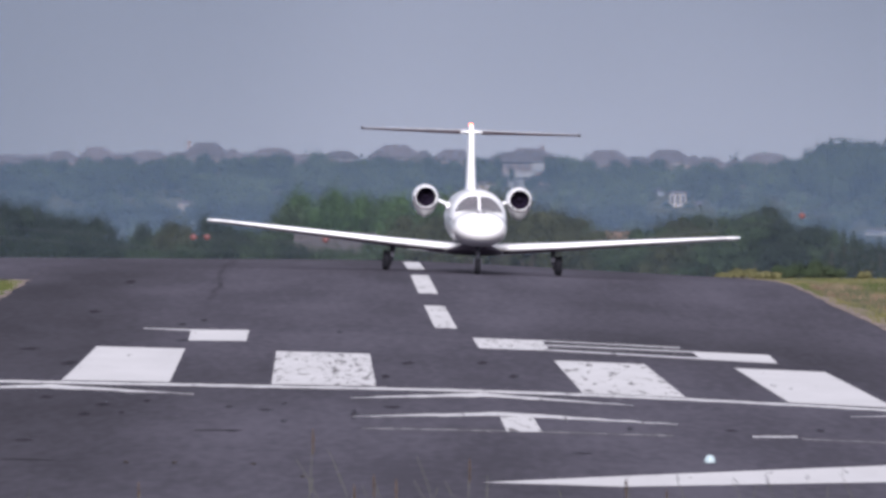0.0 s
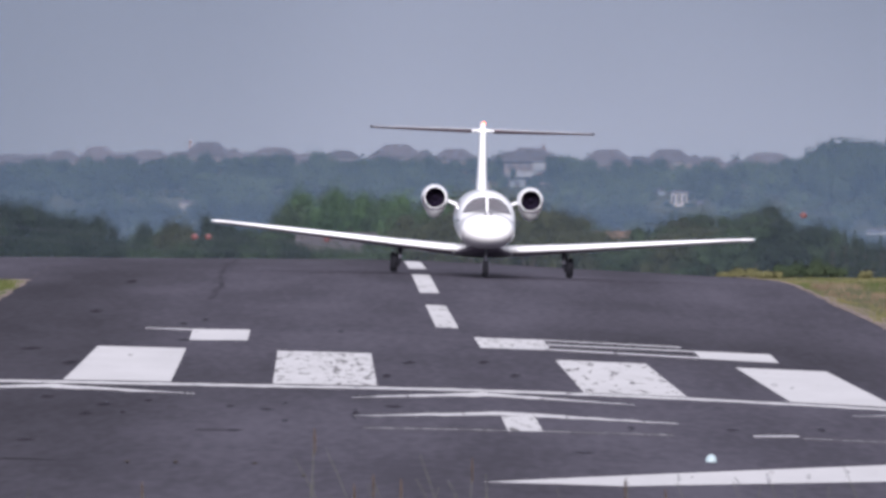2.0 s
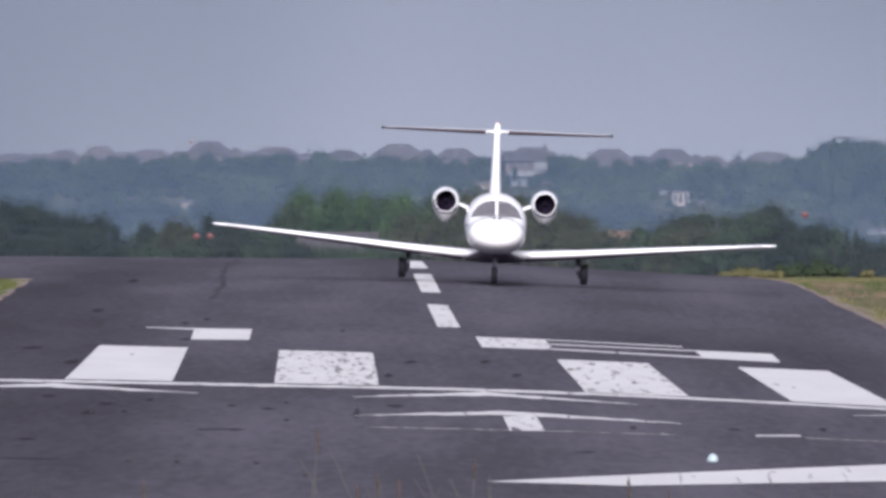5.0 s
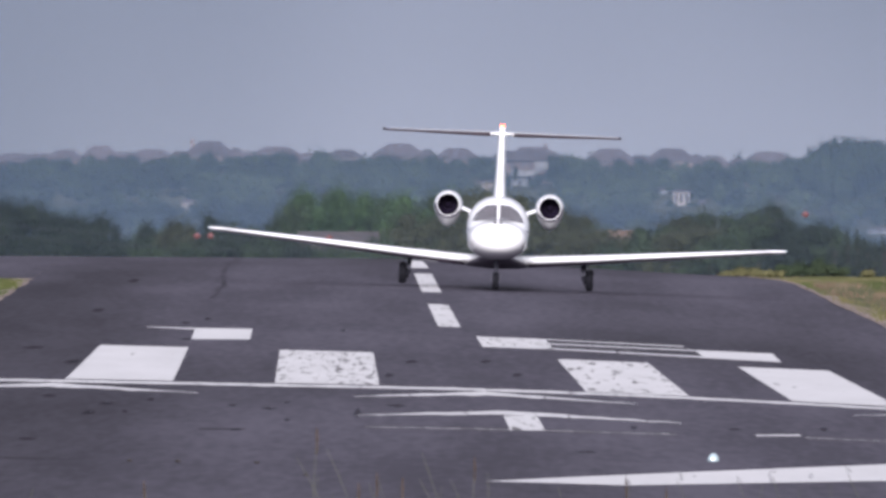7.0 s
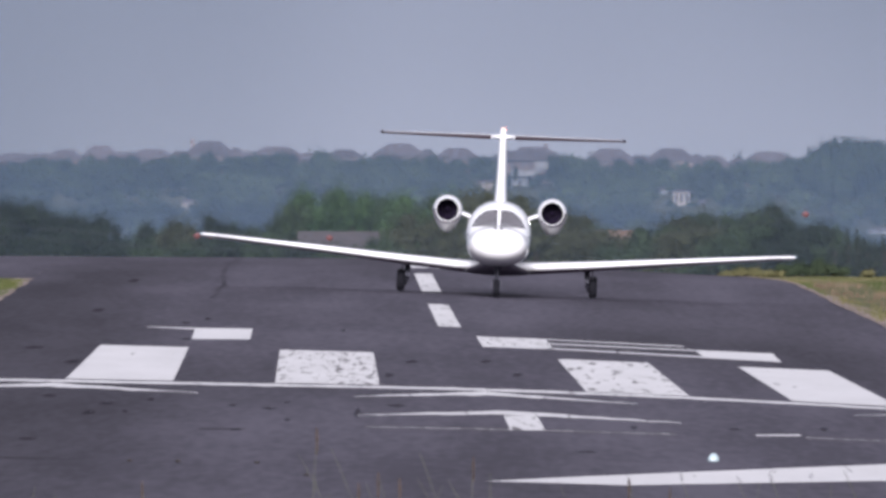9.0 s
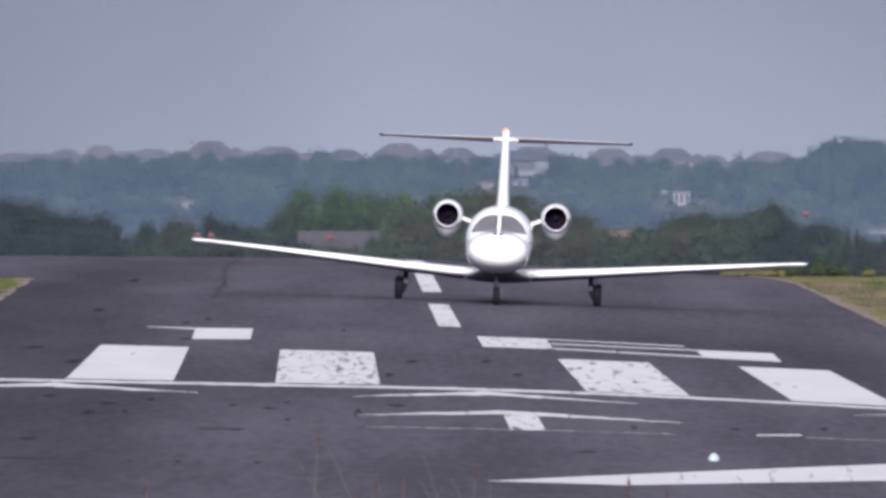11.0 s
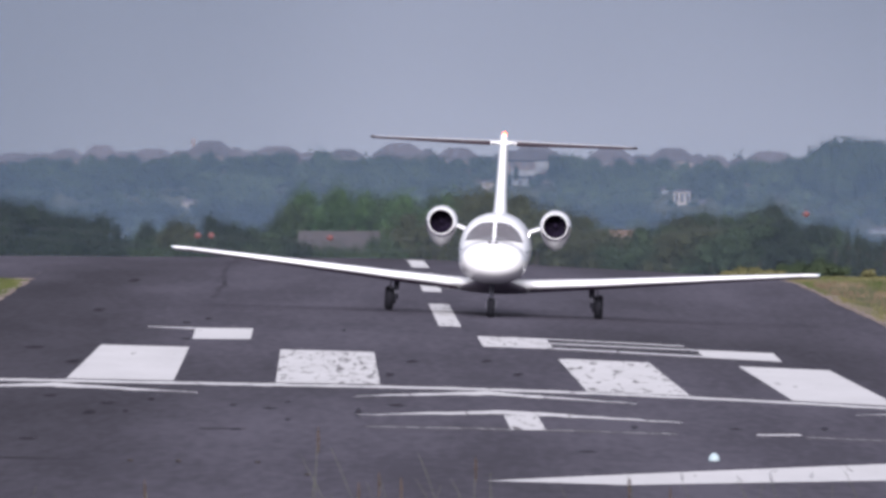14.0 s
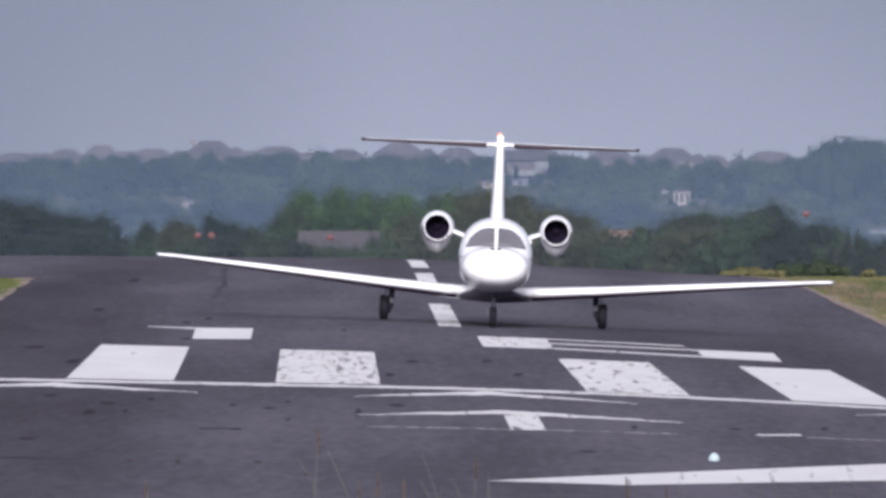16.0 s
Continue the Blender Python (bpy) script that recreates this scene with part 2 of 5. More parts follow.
# ---------------------------------------------------------------- makers
def meshed(name, verts, faces, material, smooth=False):
    me = bpy.data.meshes.new(name)
    me.from_pydata([tuple(v) for v in verts], [], [tuple(f) for f in faces])
    me.materials.append(material)
    if smooth:
        me.polygons.foreach_set("use_smooth", [True] * len(me.polygons))
    me.update()
    return me


def part(name, bm, material, parent=None, label="", smooth=False):
    """Links a bmesh or a mesh as one object under a thing or a part."""
    if isinstance(bm, bmesh.types.BMesh):
        bmesh.ops.recalc_face_normals(bm, faces=bm.faces)
        me = bpy.data.meshes.new(name)
        bm.to_mesh(me)
        bm.free()
        me.materials.append(material)
        if smooth:
            me.polygons.foreach_set("use_smooth", [True] * len(me.polygons))
    else:
        me = bm
    ob = new(name, me)
    ob.parent = parent
    if label:
        tagged(ob, label)
    return ob


def empty(name, m, label, category, group="", kind=""):
    ob = new(name)
    ob.empty_display_size = 0.5
    ob.matrix_basis = m
    return tagged(ob, label, category, group, kind)


def box(bm, x0, x1, y0, y1, z0, z1, bevel=0.0):
    made = bmesh.ops.create_cube(bm, size=1, matrix=Matrix.Translation(((x0 + x1) / 2, (y0 + y1) / 2, (z0 + z1) / 2)) @ Matrix.Diagonal((x1 - x0, y1 - y0, z1 - z0, 1)))
    if bevel:
        edges = {e for v in made["verts"] for e in v.link_edges}
        bmesh.ops.bevel(bm, geom=list(edges), offset=bevel, segments=2, affect="EDGES")
    return bm


def rod(bm, a, b, r0, r1=None, seg=10):
    a, b = Vector(a), Vector(b)
    turn = (b - a).to_track_quat("Z", "Y").to_matrix().to_4x4()
    bmesh.ops.create_cone(bm, cap_ends=True, segments=seg, radius1=r0, radius2=r0 if r1 is None else r1, depth=(b - a).length, matrix=Matrix.Translation((a + b) / 2) @ turn)
    return bm


def loft(bm, rings, cap=True, closed=True):
    """Skins rings of points that all have the same count."""
    loops = [[bm.verts.new(p) for p in ring] for ring in rings]
    k = len(loops[0])
    for a, b in zip(loops, loops[1:]):
        for i in range(k if closed else k - 1):
            bm.faces.new((a[i], a[(i + 1) % k], b[(i + 1) % k], b[i]))
    if cap:
        bm.faces.new(loops[0])
        bm.faces.new(loops[-1])
    return bm


def spun(bm, profile, centre, seg=40, shape=None):
    """Turns (y, r) pairs round a fore-and-aft axis through centre."""
    rings = []
    for y, r in profile:
        ring = []
        for i in range(seg):
            a = math.tau * i / seg
            k = shape(y, a) if shape else 1.0
            ring.append((centre[0] + r * math.cos(a) * (1 + 0.25 * (k - 1)), y, centre[1] + r * math.sin(a) * k))
        rings.append(ring)
    return loft(bm, rings, cap=False)


def wheel_disc(bm, x, y, z, profile, seg=28):
    """Turns (x offset, r) pairs round an axle that lies across."""
    return loft(bm, [[(x + dx, y + r * math.cos(math.tau * i / seg), z + r * math.sin(math.tau * i / seg)) for i in range(seg)] for dx, r in profile])


# ---------------------------------------------------------------- lie of the land
AXIS_AT, AXIS_LEAN = 2.8, -0.00708         # the runway's centre line: x = AXIS_AT + AXIS_LEAN * y


def axis(v):
    return AXIS_AT + AXIS_LEAN * v


def blend(t, xs, ys):
    return float(np.interp(t, xs, ys))


def crown(v):
    """Height of the centre line: it climbs to a crest and falls away behind it."""
    if v < 180:
        return EYE + blend(v, (-50, 40, 180), (-1.7, -1.7, -3.52))
    if v < 480:
        return EYE + 4.62e-6 * v * v + 6.469e-3 * v - 4.834
    z = EYE - 0.6643
    u = v - 480
    s, turn = 0.0109, 250.0
    w = min(u, turn)
    z += s * w - s / 130 * w * w
    if u > turn:
        z += (s - 2 * s / 130 * turn) * (min(u, 420) - turn)
    return z


FALL_AT = (200, 250, 315, 350, 385, 485, 530)
FALL_LEFT = (0.7, 0.8, 1.2, 1.7, 1.7, 0.8, 0.3)
FALL_RIGHT = (1.2, 1.5, 2.2, 2.6, 2.6, 2.3, 3.2)


def soft_ramp(t):
    return 0.5 * (t + math.sqrt(t * t + 1.44)) - 0.6


def paved(x, v):
    """Height of the pavement: crowned at the centre line, the right half falling more."""
    u = x - axis(v)
    bank = 0.055 * max(0.0, min(u, 20) - 10.9)
    right, left = (math.tan(radians(blend(v, FALL_AT, f))) for f in (FALL_RIGHT, FALL_LEFT))
    return crown(v) - right * soft_ramp(max(-60, min(u, 18))) + left * soft_ramp(max(-18, min(-u, 18))) + bank


def hill(x, v):
    """The valley behind the airfield and the wooded ridge that closes it."""
    base = blend(v, (900, 1400, 2200, 2900, 3600, 4150, 4400, 5200), (-5.5, -7.0, -34, -30, -6, 15, 17, 10))
    return EYE + base + 2.2 * noise.noise(Vector((x / 60, v / 240, 0.3))) * (v > 1700)


def land(x, v):
    near = paved(x, v) if v < 1000 else 0
    far = hill(x, v)
    k = max(0.0, min(1.0, (v - 760) / 200))
    z = near * (1 - k) + far * k if v < 1000 else far
    return z


# ---------------------------------------------------------------- ground, runway and paint
def ground_sheet():
    half = [0, 3, 6, 9, 10.0, 10.3, 10.62, 10.9, 11.5, 12.5, 14, 16, 18, 20, 23, 27, 33, 42, 60, 90, 130, 190, 300, 600, 1200, 3000]
    us = [-u for u in reversed(half[1:])] + half
    vs = [-300, -100, 0] + list(range(20, 640, 10)) + list(range(640, 1000, 30)) + list(range(1000, 5001, 100))
    verts, faces = [], []
    for v in vs:
        for across in us:
            u, x = abs(across), axis(min(v, 1200)) + across
            drop = 0.1 if 185 < v < 1150 and u < 10.2 else 0.04 if 185 < v < 1150 and u < (10.65 if across > 0 else 10.31) else 0.06 if 455 < v < 606 and across < 0 and u < 58 else 0.0
            rough = 0.05 * noise.noise(Vector((x / 3, v / 9, 0))) if not drop and u > 10.8 else 0
            verts.append((x, v, land(x, v) - drop + rough))
    k = len(us)
    for j in range(len(vs) - 1):
        for i in range(k - 1):
            a = j * k + i
            faces.append((a, a + 1, a + k + 1, a + k))
    me = meshed("ground", verts, faces, GRASS_GROUND, True)
    me.materials.append(WOOD_FLOOR)
    for p in me.polygons:
        p.material_index = 1 if p.center.y > 1000 else 0
    tagged(new("ground", me), "rough mown grass with dry yellow and bare patches", "ground", kind="structure")


def strip(name, u0, u1, v0, v1, material, lift, nu, step, skew=0.0):
    """A sheet that lies on the pavement between two distances from the centre line."""
    n = max(1, round((v1 - v0) / step))
    verts, faces = [], []
    for j in range(n + 1):
        v = v0 + (v1 - v0) * j / n
        for i in range(nu + 1):
            u = u0 + (u1 - u0) * i / nu
            w = v + skew * u
            verts.append((axis(w) + u, w, paved(axis(w) + u, w) + lift))
    for j in range(n):
        for i in range(nu):
            a = j * (nu + 1) + i
            faces.append((a, a + 1, a + nu + 2, a + nu + 1))
    return meshed(name, verts, faces, material)


def v0_of(corners):
    return corners[0][1] * 0.37


def patch(name, corners, material, lift=0.006, cuts=6, ragged=0.0):
    """A four-cornered patch of paint, corners (u, v) given in turn, divided so that it hugs the camber."""
    a, b, c, d = corners
    verts, faces = [], []
    for j in range(cuts + 1):
        for i in range(cuts + 1):
            s, t = i / cuts, j / cuts
            u = (a[0] * (1 - s) + b[0] * s) * (1 - t) + (d[0] * (1 - s) + c[0] * s) * t
            v = (a[1] * (1 - s) + b[1] * s) * (1 - t) + (d[1] * (1 - s) + c[1] * s) * t
            if ragged and j in (0, cuts):
                v += ragged * noise.noise(Vector((u * 4.3, v0_of(corners) + j * 7.1, 0.5)))
            x = axis(v) + u
            verts.append((x, v, paved(x, v) + lift))
    k = cuts + 1
    for j in range(cuts):
        for i in range(cuts):
            p = j * k + i
            faces.append((p, p + 1, p + k + 1, p + k))
    return meshed(name, verts, faces, material)


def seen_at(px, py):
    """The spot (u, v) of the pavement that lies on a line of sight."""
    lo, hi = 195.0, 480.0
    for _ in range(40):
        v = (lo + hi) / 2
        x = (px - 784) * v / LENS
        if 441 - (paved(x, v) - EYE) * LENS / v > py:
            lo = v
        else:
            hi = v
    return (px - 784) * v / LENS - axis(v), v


def blot(name, px, py, wide, tall, lean, material, lift, seed):
    """An irregular flat stain; wide and tall are half sizes, lean slants its upper end."""
    rng = random.Random(seed)
    verts = []
    k = 18
    wob = [rng.uniform(0.55, 1.1) for _ in range(k)]
    for r in (0.0, 0.5, 1.0):
        for i in range(k if r else 1):
            a = math.tau * i / k
            f = r * (wob[i] * 0.6 + 0.2 * (wob[i - 1] + wob[(i + 1) % k]))
            dy = tall * f * math.sin(a)
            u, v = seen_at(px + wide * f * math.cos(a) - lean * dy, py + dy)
            verts.append((axis(v) + u, v, paved(axis(v) + u, v) + lift))
    faces = [(0, 1 + i, 1 + (i + 1) % k) for i in range(k)]
    faces += [(1 + i, 1 + k + i, 1 + k + (i + 1) % k, 1 + (i + 1) % k) for i in range(k)]
    me = meshed(name, verts, faces, material)
    me.attributes.new("cover", "FLOAT", "POINT").data.foreach_set("value", [1.0] + [0.85] * k + [0.0] * k)
    return me


def pavement():
    runway = tagged(new("runway", strip("runway", -10.35, 10.7, 186, 1120, ASPHALT, 0, 22, 6)), "dark grey asphalt runway with worn white paint", "runway", kind="structure")
    apron = tagged(new("taxiway", strip("taxiway", -60, -10.35, 451, 610, ASPHALT, 0.004, 12, 6)), "dark grey asphalt taxiway joining the runway", "taxiway", kind="structure")
    for v0, v1 in ((380, 417), (440, 479), (493, 525), (549, 586)):
        part("centre_line_dash", patch("centre_line_dash", ((-0.2, v0), (0.3, v0), (0.3, v1), (-0.2, v1)), PAINT_DASH), parent=runway, label="worn white centre line dash", material=None)
    for u0, u1, skin, word in ((-7.25, -5.4, PAINT_NEW, "clean"), (-3.6, -1.75, PAINT_WORN, "flaked"), (1.88, 3.68, PAINT_CHIPPED, "chipped"), (5.45, 7.25, PAINT_NEW, "clean")):
        v0, w0, v1 = 304.2 if u0 < 0 else 303.6 - 0.08 * u0 ** 2.05, 304.2 if u0 < 0 else 303.6 - 0.08 * u1 ** 2.05, 340.6
        part("threshold_stripe", patch("threshold_stripe", ((u0 - 0.05 * (u0 < -5), v0), (u1, w0), (u1, v1), (u0 + 0.1 * (u0 < -5), v1)), skin), parent=runway, label=word + " white threshold stripe", material=None)
    for u0, u1 in ((-10.3, -3.5), (-3.5, 0), (0, 1.8), (1.8, 3.7), (3.7, 5.4), (5.4, 7.2), (7.2, 8.8), (8.8, 10.5)):
        sag = lambda u: 302.9 - 0.1 * max(0, u) ** 2.05
        part("threshold_bar", patch("threshold_bar", ((u0, sag(u0) - 2.4), (u1, sag(u1) - 2.4), (u1, sag(u1)), (u0, sag(u0))), PAINT_LINE, 0.008, 24, 0.6), parent=runway, label="worn white threshold bar", material=None)
    # arrowheads before the bar: two tapering arms each
    for u, v, half, back, thick in ((-7.41, 299.6, 2.4, 6.6, 3.6), (0.05, 299.6, 2.4, 7.4, 3.6), (8.5, 296.0, 2.5, 8.0, 3.0), (0.25, 282.0, 2.6, 6.4, 3.6)):
        for side in (-1, 1):
            part("arrowhead_arm", patch("arrowhead_arm", ((u, v - thick), (u + side * half + 0.12, v - back - 0.2), (u + side * half + 0.12, v - back), (u, v)), PAINT_LINE, 0.010, 20, 1.0), parent=runway, label="worn white arrowhead stroke", material=None)
    part("arrow_shaft", patch("arrow_shaft", ((0.13, 265.6), (0.68, 266.2), (0.70, 278.3), (0.15, 277.9)), PAINT_WORN), parent=runway, label="flaked white arrow shaft", material=None)
    part("faded_line", patch("faded_line", ((-2.1, 265.9), (2.7, 265.6), (2.7, 266.2), (-2.1, 266.6)), PAINT_FADED, 0.006, 24, 0.5), parent=runway, label="faded thin grey paint line", material=None)
    part("paint_patch", patch("paint_patch", ((3.95, 266.4), (4.68, 267.4), (4.68, 268.9), (3.95, 267.5)), PAINT_WORN), parent=runway, label="small worn white paint patch", material=None)
    part("faded_line", patch("faded_line", ((4.7, 266.0), (7.5, 263.5), (7.5, 264.1), (4.7, 266.6)), PAINT_FADED), parent=runway, label="faded thin grey paint line", material=None)
    part("wedge_marking", patch("wedge_marking", ((-0.6, 229.7), (1.26, 228.8), (6.8, 239.0), (6.8, 251.4)), PAINT_NEW), parent=runway, label="broad white painted wedge", material=None)
    # the figures
    one = part("numeral", patch("numeral", ((-5.42, 350.6), (-4.24, 352.4), (-4.24, 367.6), (-5.46, 366.2)), PAINT_NEW), parent=runway, label="white painted runway number 1", material=None)
    part("numeral_flag", patch("numeral_flag", ((-6.47, 365.2), (-5.46, 364.2), (-5.46, 366.2), (-6.47, 366.2)), PAINT_NEW), parent=one, material=None)
    six = part("numeral", patch("numeral", ((0.52, 352.6), (1.98, 353.2), (2.0, 367.6), (0.52, 367.0)), PAINT_WORN), parent=runway, label="white painted runway number 6", material=None)
    for c in (((2.0, 366.3), (4.9, 364.9), (4.9, 366.4), (2.0, 367.6)), ((2.0, 359.9), (5.05, 359.7), (5.05, 361.3), (2.0, 361.6)), ((1.98, 353.2), (5.02, 350.9), (5.02, 352.9), (1.98, 355.0)), ((5.02, 350.9), (6.56, 349.8), (6.68, 361.2), (5.05, 361.3))):
        part("numeral_stroke", patch("numeral_stroke", c, PAINT_NEW if c[1][0] > 6 else PAINT_LINE), parent=six, material=None)
    # tarred cracks, tyre marks
    rng = random.Random(4)
    for path in (((-5.23, 521), (-5.30, 505), (-5.51, 488), (-5.46, 474), (-5.28, 443), (-5.39, 431), (-5.45, 418)),):
        for (ua, va), (ub, vb) in zip(path, path[1:]):
            n = 3
            for i in range(n):
                s0, s1 = i / n, (i + 1) / n
                j1 = rng.uniform(-0.06, 0.06) * (i < n - 1)
                j0 = 0.0 if i == 0 else last
                last = j1
                a = (ua + (ub - ua) * s0 + j0, va + (vb - va) * s0)
                b = (ua + (ub - ua) * s1 + j1, va + (vb - va) * s1)
                part("crack_seal", patch("crack_seal", ((a[0] - 0.06, a[1]), (a[0] + 0.06, a[1]), (b[0] + 0.06, b[1]), (b[0] - 0.06, b[1])), CRACK, 0.016, 2), parent=runway, label="dark tar-sealed crack", material=None)
    for u, v, w, d in ((-7.0, 240.0, 0.5, 0.7), (-4.3, 262.3, 0.36, 0.8)):
        part("tyre_mark", patch("tyre_mark", ((u - w, v), (u + w, v + 0.4), (u + w, v + d), (u - w, v + d * 0.7)), TAR, 0.016, 4), parent=runway, label="short black tyre scuff", material=None)
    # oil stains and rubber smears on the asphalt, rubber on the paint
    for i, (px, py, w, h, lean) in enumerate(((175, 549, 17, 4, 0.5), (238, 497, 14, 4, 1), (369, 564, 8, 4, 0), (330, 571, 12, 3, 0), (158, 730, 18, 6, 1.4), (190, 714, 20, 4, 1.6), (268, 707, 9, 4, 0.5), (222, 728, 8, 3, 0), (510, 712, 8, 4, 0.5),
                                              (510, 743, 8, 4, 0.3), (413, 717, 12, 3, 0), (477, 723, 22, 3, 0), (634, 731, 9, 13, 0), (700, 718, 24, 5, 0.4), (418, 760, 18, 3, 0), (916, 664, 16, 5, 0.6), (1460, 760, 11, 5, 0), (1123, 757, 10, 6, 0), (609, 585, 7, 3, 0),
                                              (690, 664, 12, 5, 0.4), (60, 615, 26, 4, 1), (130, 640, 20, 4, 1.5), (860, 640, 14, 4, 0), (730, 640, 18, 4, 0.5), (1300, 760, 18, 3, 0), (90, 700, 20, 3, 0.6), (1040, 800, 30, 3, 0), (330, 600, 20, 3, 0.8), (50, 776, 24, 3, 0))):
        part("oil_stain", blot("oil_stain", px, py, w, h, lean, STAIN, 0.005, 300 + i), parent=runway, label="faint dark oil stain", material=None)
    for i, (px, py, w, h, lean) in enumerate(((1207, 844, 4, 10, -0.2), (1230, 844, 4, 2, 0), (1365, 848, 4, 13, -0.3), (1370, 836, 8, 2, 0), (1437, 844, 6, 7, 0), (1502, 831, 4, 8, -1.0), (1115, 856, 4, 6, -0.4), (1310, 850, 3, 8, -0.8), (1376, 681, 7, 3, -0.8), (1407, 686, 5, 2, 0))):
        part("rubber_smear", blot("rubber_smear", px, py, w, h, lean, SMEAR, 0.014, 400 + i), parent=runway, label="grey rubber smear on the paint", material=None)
    for side, v0, v1 in ((1, 190, 700), (-1, 190, 449)):
        n = int((v1 - v0) / 4)
        verts, faces = [], []
        rng2 = random.Random(side + 5)
        for i in range(n + 1):
            v = v0 + (v1 - v0) * i / n
            edge = 10.7 if side > 0 else 10.35
            for u in (edge - 0.06 + rng2.uniform(-0.06, 0.06), edge + 0.06, edge + 0.07 + 1.0 * max(0, noise.noise(Vector((v / 17, side, 2.5))) - 0.05) + rng2.uniform(0, 0.04)):
                x = axis(v) + side * u
                verts.append((x, v, paved(x, v) + (0.012 if u < edge + 0.02 else 0.03)))
        for i in range(n):
            for k in (0, 1):
                a = i * 3 + k
                faces.append((a, a + 1, a + 4, a + 3))
        tagged(new("shoulder", meshed("shoulder", verts, faces, GRAVEL)), "narrow shoulder of tan gravel and dust", "shoulder", kind="structure")


def footpath():
    verts, faces = [], []
    for i in range(13):
        u = 14.0 + i * 2
        for v in (551.0, 558.0):
            x = axis(v) + u
            verts.append((x, v + 0.4 * i, paved(x, v + 0.4 * i) + 0.05))
    for i in range(12):
        faces.append((2 * i, 2 * i + 2, 2 * i + 3, 2 * i + 1))
    tagged(new("footpath", meshed("footpath", verts, faces, PALE_DUST)), "pale gravel track across the grass verge", "path", kind="structure")


def rough_grass():
    """Unmown grass in which the camera stands."""
    rng = random.Random(31)
    spots = []
    for _ in range(9000):
        y, x = rng.uniform(-6, 58), rng.uniform(-9, 9)
        if x * x + y * y > 2:
            spots.append((x, y, land(x, y), rng.uniform(0.5, 1.0)))
    tagged(new("rough_grass", blades("rough_grass", spots, 0.45, 0.006, GRASS_BLADE, 3, 9)), "unmown mixed green and dry grass", "grass", kind="stuff")


def blades(name, spots, height, width, material, per=4, seed=1):
    """Tufts of bent blades at the given spots."""
    rng = random.Random(seed)
    verts, faces = [], []
    for x, y, z, k in spots:
        for _ in range(per):
            a = rng.uniform(0, math.tau)
            h, w = height * k * rng.uniform(0.5, 1.25), width * rng.uniform(0.6, 1.3)
            lean = h * rng.uniform(0.1, 0.6)
            ca, sa = math.cos(a), math.sin(a)
            bx, by = x + rng.uniform(-0.12, 0.12), y + rng.uniform(-0.12, 0.12)
            i = len(verts)
            verts += [(bx - sa * w, by + ca * w, z), (bx + sa * w, by - ca * w, z), (bx + ca * lean * 0.4 + sa * w * 0.6, by + sa * lean * 0.4 - ca * w * 0.6, z + h * 0.6),
                      (bx + ca * lean * 0.4 - sa * w * 0.6, by + sa * lean * 0.4 + ca * w * 0.6, z + h * 0.6), (bx + ca * lean, by + sa * lean, z + h)]
            faces += [(i, i + 1, i + 2, i + 3), (i + 3, i + 2, i + 4)]
    return meshed(name, verts, faces, material)


def verges():
    rng = random.Random(11)
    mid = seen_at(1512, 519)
    for side, v0, v1, count, far in ((1, 405, 640, 15000, 24), (-1, 385, 449, 4200, 17)):
        spots, dry, first = [], [], 10.8 if side > 0 else 10.42
        for _ in range(count):
            v, u = rng.uniform(v0, v1), first + (far - first) * rng.random() ** 1.3
            x = axis(v) + side * u
            if side < 0 and v > 449 - max(0, 1.2 - (u - 10.4)) * 4:
                continue
            if side > 0 and noise.noise(Vector((x / 1.3, v / 16, 9.0))) > 0.42:
                continue
            if side > 0 and 11.2 < u < 12.3 and 430 < v < 566 and rng.random() < 0.7:
                continue
            tall = 0.6 + 1.2 * max(0, noise.noise(Vector((x / 2.5, v / 14, 5)))) + (0.5 if u > 14 else 0)
            tall *= blend(v, (480, 515, 600), (1.0, 0.35, 0.3)) if side > 0 else 1.0
            if side > 0 and u > 14 and 538 < v < 566:
                continue
            withered = side > 0 and ((u - mid[0]) / 0.75) ** 2 + ((v - mid[1]) / 24) ** 2 + 0.9 * noise.noise(Vector((x / 0.8, v / 12, 2.0))) < 1
            (dry if withered else spots).append((x, v, paved(x, v), tall))
        if dry:
            tagged(new("dry_grass", blades("dry_grass", dry, 0.13, 0.013, DRY_GRASS, 5, 4)), "withered rosy-brown grass on the verge", "grass", kind="stuff")
        tagged(new("verge_grass", blades("verge_grass", spots, 0.12, 0.013, GRASS_BLADE if side > 0 else GRASS_GREEN, 4, 3)), "patchy green and straw-coloured verge grass", "grass", kind="stuff")


